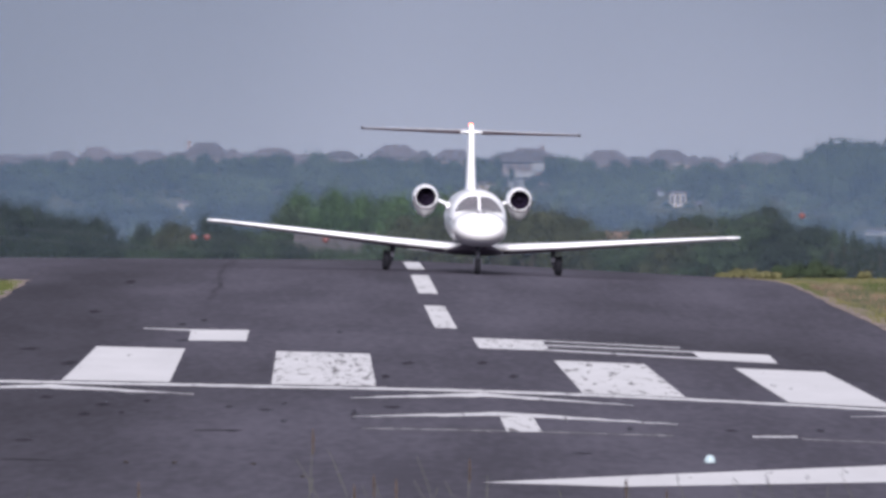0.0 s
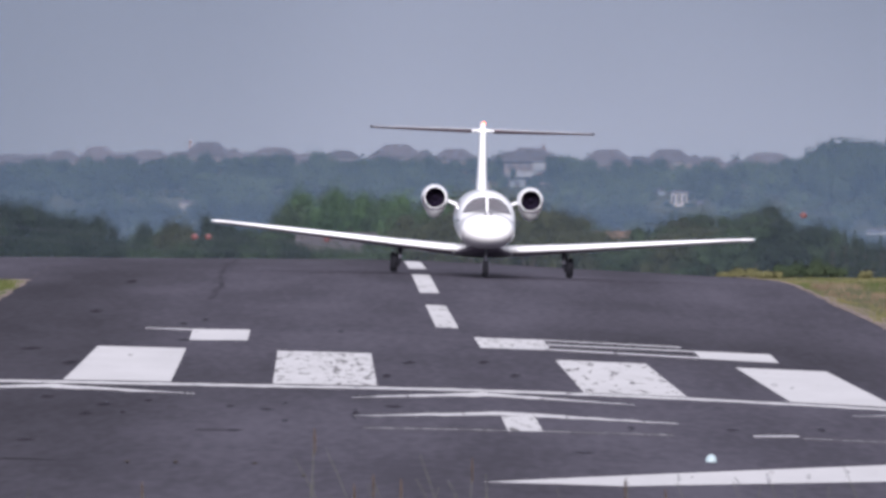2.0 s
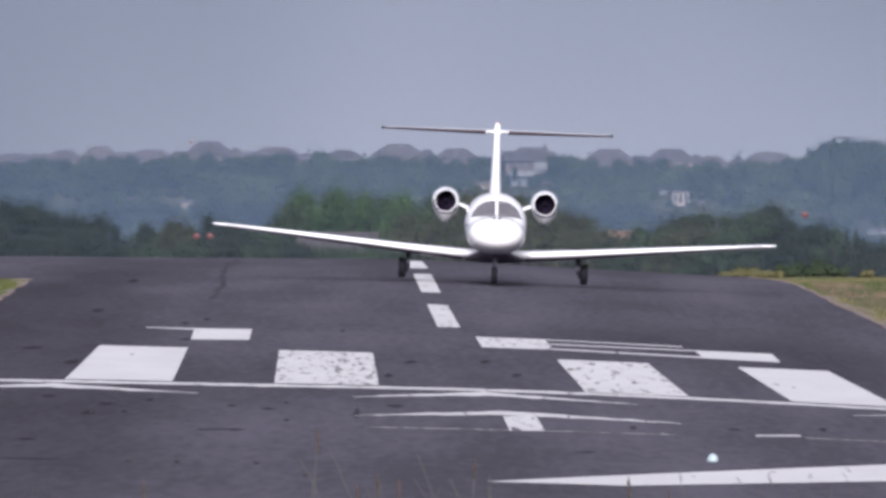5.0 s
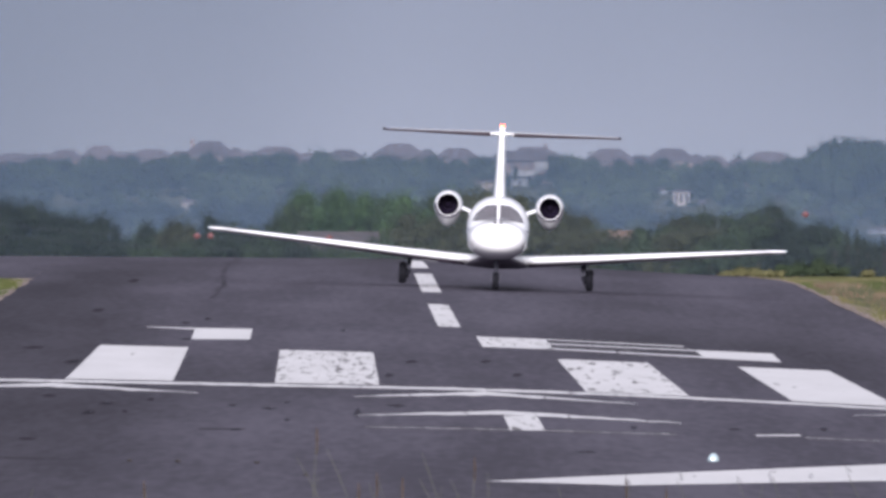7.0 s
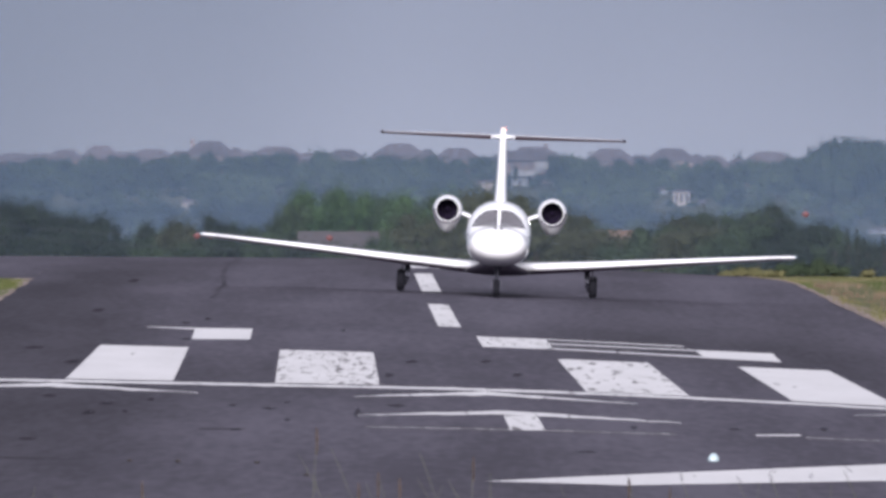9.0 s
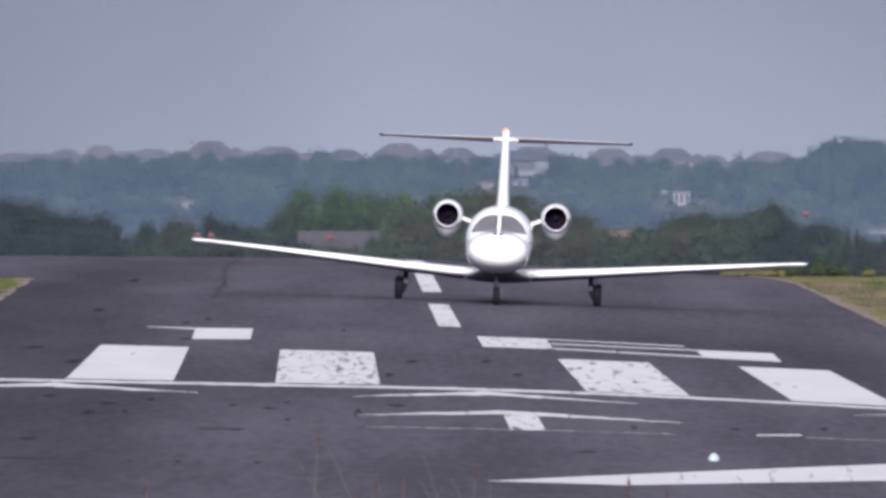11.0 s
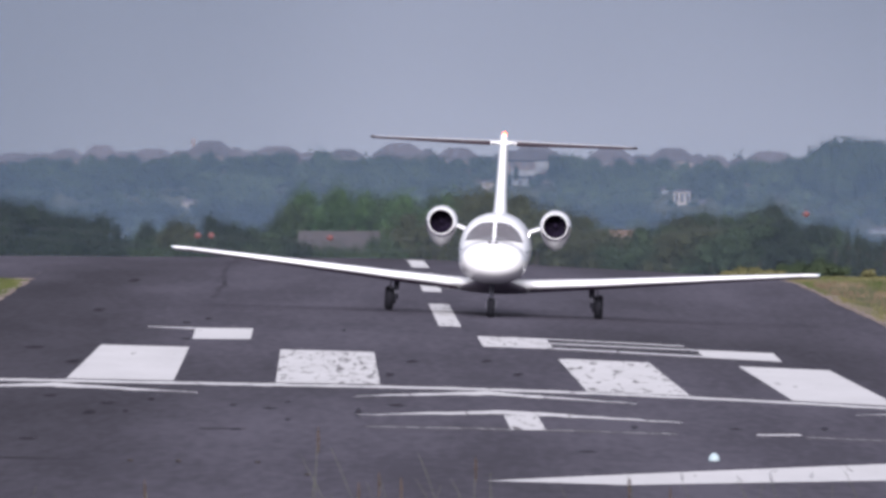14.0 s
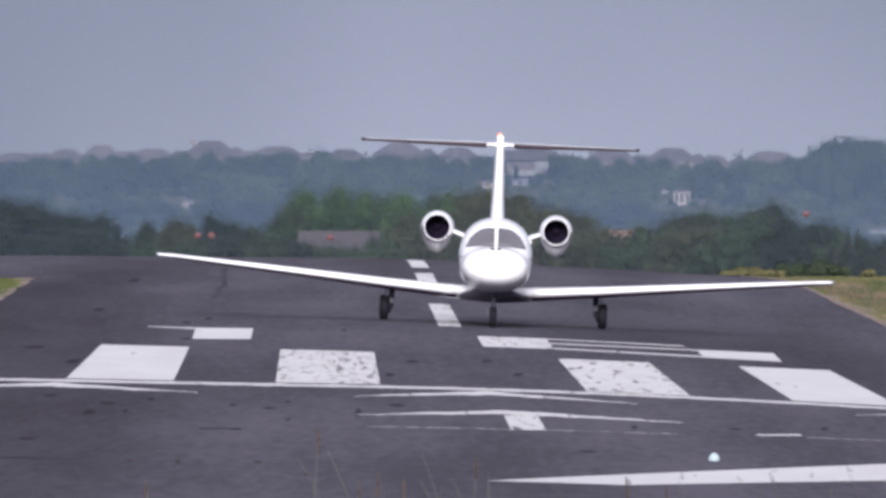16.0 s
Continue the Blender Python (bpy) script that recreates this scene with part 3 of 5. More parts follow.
def leaves(centres, count, size, rng, core=0.72, flat=0.45, rows=5, cols=8):
    """Leaf sprays round a set of ellipsoids (x, y, z, rx, ry, rz), with dark lumpy cores. Returns vertices and faces."""
    g = np.random.default_rng(rng.randrange(1 << 30))
    c = np.array(centres, float)
    th = np.pi * np.arange(rows + 1) / rows
    ph = math.tau * np.arange(cols) / cols
    unit = np.stack([np.outer(np.sin(th), np.cos(ph)), np.outer(np.sin(th), np.sin(ph)), np.outer(np.cos(th), np.ones(cols))], -1).reshape(-1, 3)
    k = core * g.uniform(0.65, 1.25, (len(c), len(unit), 1))
    hearts = (c[:, None, :3] + c[:, None, 3:] * unit[None] * k).reshape(-1, 3)
    quad = np.array([(j * cols + i, j * cols + (i + 1) % cols, (j + 1) * cols + (i + 1) % cols, (j + 1) * cols + i) for j in range(rows) for i in range(cols)])
    f1 = (quad[None] + (np.arange(len(c)) * len(unit))[:, None, None]).reshape(-1, 4)
    w = c[:, 3] * c[:, 5]
    p = c[g.choice(len(c), count, p=w / w.sum())]
    d = g.normal(size=(count, 3))
    d /= np.linalg.norm(d, axis=1)[:, None]
    d[:, 2] = np.where(d[:, 2] < -0.3, -0.5 * d[:, 2], d[:, 2])
    at = p[:, :3] + p[:, 3:] * d * (core + (1.32 - core) * g.random((count, 1)) ** 1.1)
    n = d + g.normal(scale=flat, size=(count, 3))
    n[:, 2] += 0.4
    n /= np.linalg.norm(n, axis=1)[:, None]
    side = np.cross(n, g.normal(size=(count, 3)))
    side /= np.linalg.norm(side, axis=1)[:, None] + 1e-9
    other = np.cross(n, side)
    s = size * g.uniform(0.5, 1.25, (count, 1))
    sprays = np.stack([at - side * s, at - other * s * 0.45 + n * s * 0.15, at + side * s, at + other * s * 0.45 - n * s * 0.1], 1).reshape(-1, 3)
    f2 = np.arange(count * 4).reshape(-1, 4) + len(hearts)
    return np.concatenate([hearts, sprays]), np.concatenate([f1, f2])


def tree(name, x, y, z, height, spread, skin, label, seed, count=2600, size=0.24, cedar=False):
    rng = random.Random(seed)
    t = empty(name, pose(x, y, z), label, "tree", "trees behind the runway")
    bm = bmesh.new()
    top = height * (0.9 if cedar else 0.55)
    rod(bm, (0, 0, -0.4), (0.15, 0.1, top), 0.045 * height, 0.02 * height, 9)
    blobs = []
    if cedar:
        for i in range(7):
            f = i / 6
            r = spread * (0.5 - 0.42 * f) * rng.uniform(0.85, 1.15)
            blobs.append((rng.uniform(-0.15, 0.15), rng.uniform(-0.15, 0.15), height * (0.12 + 0.8 * f), r, r, height * 0.13))
    else:
        for k in range(4):
            blobs.append((spread * rng.uniform(-0.2, 0.2), spread * rng.uniform(-0.1, 0.1), height * rng.uniform(0.72, 0.84), spread * rng.uniform(0.17, 0.24), spread * 0.2, height * 0.13))
        for i in range(rng.randint(15, 19)):
            a = rng.uniform(0, math.tau)
            d = spread * 0.4 * math.sqrt(rng.random())
            r = spread * rng.uniform(0.11, 0.19)
            bz = height * rng.uniform(0.42, 0.82) * (1 - 0.3 * (d / (spread * 0.5)) ** 2)
            blobs.append((d * math.cos(a), d * math.sin(a), bz, r, r, min(r, height * 0.2)))
            rod(bm, (0.05, 0.05, top * rng.uniform(0.4, 0.8)), (d * math.cos(a), d * math.sin(a), bz), 0.018 * height, 0.006 * height, 6)
        for i in range(9):
            a = math.tau * i / 9 + rng.uniform(-0.4, 0.4)
            d = spread * rng.uniform(0.18, 0.4)
            blobs.append((d * math.cos(a), d * math.sin(a), height * rng.uniform(0.12, 0.6), spread * 0.2, spread * 0.2, height * 0.17))
    part("trunk", bm, BARK, t)
    v, f = leaves(blobs, count, size, rng, 0.55, 0.5)
    part("crown", meshed("crown", v.tolist(), f.tolist(), skin), None, t)
    return t


SKYLINE = ((-60, 350), (0, 352), (50, 355), (90, 384), (142, 385), (185, 390), (206, 410), (219, 428), (240, 423), (258, 404), (275, 410), (292, 388), (326, 389), (343, 411), (369, 394), (403, 379), (418, 403), (438, 397), (480, 384), (505, 366), (530, 346), (575, 335), (620, 344), (660, 350), (690, 364), (720, 345), (770, 342),
           (850, 338), (950, 350), (1000, 371), (1050, 394), (1072, 408), (1110, 418), (1150, 400), (1200, 386), (1260, 375), (1310, 377), (1360, 364), (1405, 378), (1450, 396), (1480, 418), (1510, 432), (1640, 432))


def tree_line():
    """Trees past the far end of the runway, about 1300 m off, crown by crown along their skyline."""
    oak, green, cedar = "live oak with a broad dull green crown", "leafy tree with a fresh green crown", "dark pointed cedar among the trees"
    dark, olive = "dense tree with a dark blue-green crown", "broad tree with a dull olive-brown crown"
    rng = random.Random(8)
    across, tops = [p[0] for p in SKYLINE], [p[1] for p in SKYLINE]
    i = 0
    for row, (v, step, lower) in enumerate(((1390, 52, 0), (1330, 58, 14), (1262, 66, 34))):
        px = -40 + row * 22
        while px < 1620:
            y = v + rng.uniform(-22, 22)
            q = y / LENS
            x = (px - 784) * q
            top = (441 - min(blend(px, across, tops) + lower * rng.uniform(0.6, 1.3), 440)) * q
            z = hill(x, y)
            h = (EYE + top - z) * 1.1
            skin, word = LEAF_OAK, oak
            if 500 < px < 800 and row < 2:
                skin, word = LEAF_BRIGHT, green
            elif px < 225 or 1335 < px < 1450 or 385 < px < 415 or px > 1470:
                skin, word = LEAF_DARK, dark
            elif 690 < px < 1060 or 1180 < px < 1260 or 290 < px < 330:
                skin, word = LEAF_OLIVE, olive
            if row == 2 and 520 < px < 685:
                h = EYE + (441 - rng.uniform(416, 435)) * q - z
            if not (row == 1 and 520 < px < 685):
                tree("tree", x, y, z, h, rng.uniform(5.2, 7.0), skin, word, i, 10000, 0.11)
            px += step * rng.uniform(0.8, 1.2)
            i += 1
    # more crowns in the fresh green grove
    for k, (px, py) in enumerate(((526, 352), (550, 338), (584, 333), (604, 344), (630, 338), (656, 337), (676, 348), (704, 352), (728, 342), (752, 342))):
        y = 1376 + 14 * math.sin(k * 2.7)
        x = (px - 784) * y / LENS
        z = hill(x, y)
        tree("tree", x, y, z, (EYE + (441 - py - 4) * y / LENS - z) * 1.1, 4.6, LEAF_BRIGHT if k % 3 else LEAF_OAK, green if k % 3 else oak, 700 + k, 9000, 0.11)
    # dark crowns and brush beside the gap in the trees
    for k, (px, py, wide) in enumerate(((112, 384, 4.4), (140, 382, 4.2), (168, 386, 4.2), (192, 392, 3.0), (262, 402, 2.2), (303, 386, 3.4), (328, 392, 3.0))):
        y = 1340 + 12 * math.sin(k * 2.2)
        x = (px - 784) * y / LENS
        z = hill(x, y)
        tree("tree", x, y, z, (EYE + (441 - py) * y / LENS - z) * 1.1, wide, LEAF_DARK if k < 5 else LEAF_OLIVE, dark if k < 5 else olive, 800 + k, 8000, 0.11)
    # low bushes before the shed
    for k, (px, py) in enumerate(((508, 420), (526, 424), (542, 432), (560, 438), (590, 440), (622, 440), (646, 436), (664, 426), (682, 420))):
        y = 1262 + 4 * math.sin(k * 2.1)
        x = (px - 784) * y / LENS
        z = hill(x, y)
        tree("bush", x, y, z, (EYE + (441 - py) * y / LENS - z) * 1.1, 2.2, LEAF_DARK if k < 3 else LEAF_OAK, "low dark bush before the shed" if k < 3 else "low dull green bush before the shed", 500 + k, 3000, 0.1)
    for px, py in ((1498, 414), (1516, 418), (1532, 432), (1548, 436), (1562, 428), (1583, 430), (1475, 424)):
        y = 1236 + rng.uniform(-8, 8)
        x, z = (px - 784) * y / LENS, hill((px - 784) * y / LENS, y)
        tree("cedar", x, y, z, EYE + (441 - py) * y / LENS - z, 2.3, LEAF_CEDAR, cedar, 200 + px, 4200, 0.13, True)


# pale houses lower on the slope: direction, foot, width and height as seen over the valley
SLOPE_HOUSES = ((1207, 364, 30, 25, "tan", "small pale house with tall windows"), (1177, 341, 13, 6, "white", "low white outbuilding among trees"),
                (332, 368, 20, 11, "tan", "tan house half hidden by trees"), (1244, 364, 6, 5, "white", "far white garden shed among trees"), (864, 335, 22, 13, "tan", "low tan house among trees"), (1558, 416, 40, 8, "white", "low pale building behind trees"), (429, 292, 9, 5, "white", "far white garden shed among trees"))


def site(px, foot):
    """Where the slope comes up to a line of sight: x and distance."""
    lo, hi = 3500.0, 4190.0
    for _ in range(30):
        v = (lo + hi) / 2
        if 441 - (hill((px - 784) * v / LENS, v) - EYE) * LENS / v > foot:
            lo = v
        else:
            hi = v
    return (px - 784) * v / LENS, v


def hillside():
    rng = random.Random(21)
    clear = [(896, 966, 300, 4195), (904, 955, 312, 4190), (909, 937, 334, 4185)] + [(px - wide / 2, px + wide / 2, foot - 0.2 * tall, site(px, foot)[1]) for px, foot, wide, tall, _, _ in SLOPE_HOUSES]
    stands = {False: ([], [], [0]), True: ([], [], [0])}

    def clump(x, v, r, h, n, many, core=0.62, screen=False, cedar=None):
        z = hill(x, v)
        lie = x / v
        # dark cedar clusters, made thicker towards the sides to paint in lens dimming
        if cedar is None:
            cedar = 0.5 + 0.95 * noise.noise(Vector((x / 14, v / 170, 4.0))) + rng.uniform(-0.2, 0.2) < blend(lie, (-0.026, -0.018, -0.009, 0.0, 0.019, 0.026), (0.95, 0.72, 0.42, 0.3, 0.32, 0.5))
        verts, faces, total = stands[cedar]
        for x0, x1, low, nearest in clear:
            if not screen and v < nearest and x0 - 0.6 * r * LENS / v < 784 + x * LENS / v < x1 + 0.6 * r * LENS / v and 441 - (z + h - EYE) * LENS / v < low:
                return
        blobs = [(x + rng.uniform(-0.5, 0.5) * r, v + rng.uniform(-1, 1), z + h * rng.uniform(0.3, 0.8), r * rng.uniform(0.5, 0.8), r * 0.7, h * rng.uniform(0.2, 0.34)) for _ in range(n)]
        a, b = leaves(blobs, many, 0.5, rng, core, 0.6, 4, 6)
        verts.append(a)
        faces.append(b + total[0])
        total[0] += len(a)

    for _ in range(1900):
        v = 2900 + 1370 * math.sqrt(rng.random())
        clump(rng.uniform(-0.031, 0.031) * v, v, rng.uniform(2.2, 4.6), rng.uniform(3.2, 8.0), 3, 105)
    # taller trees before the houses and the tall grove that ends the ridge
    for _ in range(230):
        v = rng.uniform(4200, 4285)
        x = rng.uniform(-0.029, 0.029) * v
        clump(x, v, rng.uniform(2.2, 4.0), rng.uniform(5.5, 8.0) * (0.62 if 36 < x < 88 else 1), 4, 110)
    for x in range(0, 1420, 17):
        v = rng.uniform(4330, 4370)
        px = (x + rng.uniform(-12, 12) - 784) * v / LENS
        clump(px, v, rng.uniform(2.4, 3.4), EYE + (441 - 276 + rng.uniform(-7, 6)) * v / LENS - hill(px, v), 5, 110)
    for _ in range(60):
        v = rng.uniform(3950, 4150)
        x = rng.uniform(1440, 1640)
        px = (x - 784) * v / LENS
        clump(px, v, rng.uniform(3, 5), EYE + (441 - 250 - rng.uniform(2, 9) - 10 * max(0, (1475 - x) / 30)) * v / LENS - hill(px, v), 6, 300, 0.85, cedar=True)
    for x, top in ((1315, 285), (1200, 300), (515, 262), (560, 268), (650, 280), (690, 270), (460, 272), (1250, 284), (1290, 300), (1120, 290), (1000, 285)):
        v = 4240
        px = (x - 784) * v / LENS
        for _ in range(3):
            clump(px + rng.uniform(-2, 2), v + rng.uniform(-8, 8), 3.2, EYE + (441 - top) * v / LENS - hill(px, v), 5, 160)
    # an unbroken belt of lower trees along the brow
    for _ in range(330):
        v = rng.uniform(4080, 4215)
        clump(rng.uniform(-0.029, 0.029) * v, v, rng.uniform(2.2, 3.6), rng.uniform(3.0, 5.0), 3, 100)
    # trees that half hide the pale houses
    for x, top, v, wide in ((976, 298, 4165, 1.8), (957, 309, 4160, 1.8), (945, 316, 4155, 1.4), (899, 312, 4160, 1.2), (912, 296, 4165, 0.8), (941, 328, 4150, 1.0), (1186, 356, 4020, 1.0), (352, 362, 3960, 1.2), (1228, 357, 4010, 1.1), (1193, 359, 4010, 0.6), (1221, 358, 4010, 0.6), (341, 361, 3955, 0.9), (322, 365, 3950, 0.7), (884, 329, 4080, 1.4)):
        px = (x - 784) * v / LENS
        clump(px, v, wide, EYE + (441 - top) * v / LENS - hill(px, v), 5, 110, 0.7, True)
    for cedar, skin, word in ((False, LEAF_FAR, "hazy blue-green woods covering the distant hillside"), (True, LEAF_FAR_DIM, "dark cedar woods on the distant hillside, partly painted-in lens dimming")):
        verts, faces, total = stands[cedar]
        tagged(new("hillside_woods", meshed("hillside_woods", np.concatenate(verts).tolist(), np.concatenate(faces).tolist(), skin)), word, "woods", kind="stuff")


def house(x, y, z, w, d, wall_h, roof_h, walls=None, label="large brown brick house with a dark hipped roof", chimney=None, roof=None, windows=3, wings=0):
    walls, roof = walls or STUCCO, roof or ROOF_TILE
    t = empty("house", pose(x, y, z), label, "house", "houses on the ridge")
    foot = min(-1.0, hill(x, y - d / 2) - z - 0.5)
    part("wall", box(bmesh.new(), -w / 2, w / 2, -d / 2, d / 2, foot, wall_h), walls, t)

    def hipped(w, d, at, base, rise):
        e, ridge = 0.6, max(0.6, w / 2 - d / 2)
        bm = bmesh.new()
        low = [bm.verts.new((at[0] + sx * (w / 2 + e), at[1] + sy * (d / 2 + e), base)) for sx, sy in ((-1, -1), (1, -1), (1, 1), (-1, 1))]
        up = [bm.verts.new((at[0] + sx * ridge, at[1], base + rise)) for sx in (-1, 1)]
        for f in ((low[0], low[1], up[1], up[0]), (low[1], low[2], up[1]), (low[2], low[3], up[0], up[1]), (low[3], low[0], up[0]), tuple(reversed(low))):
            bm.faces.new(f)
        return bm

    top = part("roof", hipped(w, d, (0, 0), wall_h, roof_h), roof, t)
    if wings:
        part("wing_wall", box(bmesh.new(), wings * w * 0.5 - w * 0.22, wings * w * 0.5 + w * 0.22, -d / 2 - 2.5, d / 2 - 3, foot, wall_h - 0.6), walls, t)
        part("wing_roof", hipped(w * 0.44, d * 0.7, (wings * w * 0.5, -2.0), wall_h - 0.6, roof_h * 0.72), roof, t)
    if chimney is not None:
        part("chimney", box(bmesh.new(), chimney - 0.5, chimney + 0.5, -0.5, 0.5, wall_h, wall_h + roof_h + 0.6, 0.06), walls, top)
    for i in range(windows):
        wx = (i + 0.5) / windows * w - w / 2
        half = min(0.6, w / windows * 0.3)
        low = wall_h - 2.0 if wall_h >= 4 else wall_h * 0.2
        win = part("window", box(bmesh.new(), wx - half, wx + half, -d / 2 - 0.12, -d / 2 + 0.05, low, wall_h - 0.45), STUCCO, t)
        part("pane", box(bmesh.new(), wx - half * 0.8, wx + half * 0.8, -d / 2 - 0.15, -d / 2 - 0.125, low + 0.1, wall_h - 0.55), PANE_FAR, win)
    return t


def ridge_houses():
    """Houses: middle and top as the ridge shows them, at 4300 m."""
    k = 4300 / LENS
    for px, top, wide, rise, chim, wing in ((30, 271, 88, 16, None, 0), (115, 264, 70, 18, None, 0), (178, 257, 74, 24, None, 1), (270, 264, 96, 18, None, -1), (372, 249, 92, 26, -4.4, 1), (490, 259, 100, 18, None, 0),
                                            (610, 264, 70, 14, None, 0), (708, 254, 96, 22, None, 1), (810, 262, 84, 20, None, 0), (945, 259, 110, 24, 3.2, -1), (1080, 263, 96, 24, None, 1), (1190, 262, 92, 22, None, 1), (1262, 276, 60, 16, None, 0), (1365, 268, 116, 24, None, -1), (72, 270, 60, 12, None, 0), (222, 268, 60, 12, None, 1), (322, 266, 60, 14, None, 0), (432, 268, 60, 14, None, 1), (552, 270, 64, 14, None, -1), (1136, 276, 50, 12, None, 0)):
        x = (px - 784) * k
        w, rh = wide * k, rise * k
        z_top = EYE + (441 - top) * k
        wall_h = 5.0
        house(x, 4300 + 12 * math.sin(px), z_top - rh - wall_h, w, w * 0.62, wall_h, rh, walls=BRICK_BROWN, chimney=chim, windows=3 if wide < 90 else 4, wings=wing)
    for px, foot, wide, tall, skin, lab in SLOPE_HOUSES:
        x, v = site(px, foot)
        q = v / LENS
        house(x, v, hill(x, v), wide * q, wide * q * 0.6, tall * q, 5 * q, walls=STUCCO if skin == "tan" else STUCCO_WHITE, label=lab, windows=3 if px == 1207 else 0)
    terrace_house()


def terrace_house():
    """A house under the ridge: a white lower storey, a deck on posts, a grey storey above."""
    v, q = 4190.0, 4190 / LENS
    x = (934 - 784) * q
    z = hill(x, v)
    t = empty("house", pose(x, v, z), "grey-brown house with a white deck on posts", "house", "houses on the ridge")
    up = EYE + 441 * q - z
    wall = part("wall", box(bmesh.new(), (905 - 934) * q, (936 - 934) * q, 0.0, 6.0, min(up - 345 * q, -0.5), up - 312 * q), STUCCO_WHITE, t, "white lower storey")
    part("window", box(bmesh.new(), (917 - 934) * q, (924 - 934) * q, -0.06, 0.05, up - 327 * q, up - 318 * q), PANE_FAR, wall)
    upper = part("upper_wall", box(bmesh.new(), (897 - 934) * q, (966 - 934) * q, 1.2, 8.0, up - 311 * q, up - 278 * q), BRICK_BROWN, t, "grey-brown upper storey")
    for x0 in (904, 924, 938):
        x0 = (x0 - 934) * q
        part("window", box(bmesh.new(), x0, x0 + 5 * q, 1.12, 1.25, up - 297 * q, up - 287 * q), PANE_FAR, upper, "tall dark window")
    part("bay", box(bmesh.new(), (949 - 934) * q, (971 - 934) * q, 0.0, 6.0, up - 300 * q, up - 286 * q, 0.1), STUCCO_WHITE, upper, "white bay beside the deck")
    roof = bmesh.new()
    loft(roof, [[(x, -0.2, up - 284 * q), (x, 4.6, up - 266 * q), (x, 9.4, up - 284 * q)] for x in ((893 - 934) * q, (970 - 934) * q)])
    part("roof", roof, ROOF_TILE, t, "dark pitched roof")
    deck = part("deck", box(bmesh.new(), (903 - 934) * q, (956 - 934) * q, -2.4, 1.15, up - 311 * q, up - 308 * q), STUCCO_WHITE, t, "wide white deck")
    part("railing", box(bmesh.new(), (903 - 934) * q, (956 - 934) * q, -2.4, -2.3, up - 307.9 * q, up - 302 * q), STUCCO_WHITE, deck, "white deck railing")
    for k in range(3):
        px = (910 + 16.3 * k - 934) * q
        part("post", rod(bmesh.new(), (px, -2.2, -2), (px, -2.2, up - 311 * q), 0.16), STUCCO_WHITE, t)


def low_buildings():
    """Roofs that show between the trees beyond the runway."""
    q = 1290 / LENS
    t = empty("shed", pose((600 - 784) * q, 1290, hill(-8, 1290)), "long low shed with a grey-brown roof", "shed")
    top = EYE + (441 - 409) * q - hill(-8, 1290)
    w = 132 * q
    part("wall", box(bmesh.new(), -w / 2, w / 2, 0.5, 9, -0.5, top - 1.7), STUCCO, t)
    bm = bmesh.new()
    loft(bm, [[(x, 0, top - 1.8), (x, 4.7, top), (x, 9.5, top - 1.8), (x, 9.5, top - 1.95), (x, 4.7, top - 0.15), (x, 0, top - 1.95)] for x in (-w / 2 - 0.3, w / 2 + 0.3)])
    part("roof", bm, ROOF_BROWN, t)
    q = 1450 / LENS
    t = empty("cottage", pose((1088 - 784) * q, 1450, hill(14, 1450)), "small cottage with an orange clay roof", "house")
    top = EYE + (441 - 407) * q - hill(14, 1450)
    w = 62 * q
    part("wall", box(bmesh.new(), -w / 2, w / 2, 0.5, 6, -0.5, top - 1.1), STUCCO, t)
    bm = bmesh.new()
    loft(bm, [[(x, 0, top - 1.2), (x, 3.2, top), (x, 6.5, top - 1.2), (x, 6.5, top - 1.35), (x, 3.2, top - 0.15), (x, 0, top - 1.35)] for x in (-w / 2 - 0.3, w / 2 + 0.3)])
    part("roof", bm, CLAY, t)


def power_line():
    v = 1228.0
    q = v / LENS

    def height(x, drop=0.0):
        return EYE + 0.62 + 0.0021 * (x + 8.0) ** 2 - drop

    line = empty("power_line", pose(0, v, hill(0, v)), "overhead power line of two thin dark cables", "power line")
    for drop in (0.0, 0.75):
        pts = [(-36 + i * 2.0) for i in range(39)]
        bm = bmesh.new()
        rings = [[(x, 0.014 * math.cos(a), height(x, drop) - hill(0, v) + 0.014 * math.sin(a)) for a in (0, 1.57, 3.14, 4.71)] for x in pts]
        loft(bm, rings)
        part("cable", bm, CABLE, line)
    for x in (-36.0, 40.0):
        bm = rod(bmesh.new(), (x, 0, -1), (x, 0, height(x) - hill(0, v) + 1.0), 0.17, 0.12)
        box(bm, x - 1.1, x + 1.1, -0.07, 0.07, height(x) - hill(0, v) + 0.3, height(x) - hill(0, v) + 0.48)
        part("pole", bm, POLE_WOOD, line)
    for px, py in ((350, 417), (374, 417), (584, 421), (1427, 379)):
        x, z = (px - 784) * q, EYE + (441 - py) * q
        bm = bmesh.new()
        bmesh.ops.create_uvsphere(bm, u_segments=20, v_segments=12, radius=0.23)
        rod(bm, (-0.3, 0, 0), (0.3, 0, 0), 0.035, seg=8)
        ball = part("marker_ball", bm, ORANGE, smooth=True)
        ball.location = (x, v, z)
        tagged(ball, "round orange warning ball on the power line", "marker ball", "marker balls")


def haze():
    """Flat tinted sheets across the valley, standing in for haze."""
    for v, air in ((1170, THIN_HAZE_TINT), (2050, HAZE_TINT)):
        me = meshed("haze_sheet", [(-1500, v, -80), (1500, v, -80), (1500, v, 400), (-1500, v, 400)], [(0, 1, 2, 3)], air)
        tagged(new("haze_sheet", me), "flat tinted sheet painted in as haze over the valley", "haze", kind="structure")


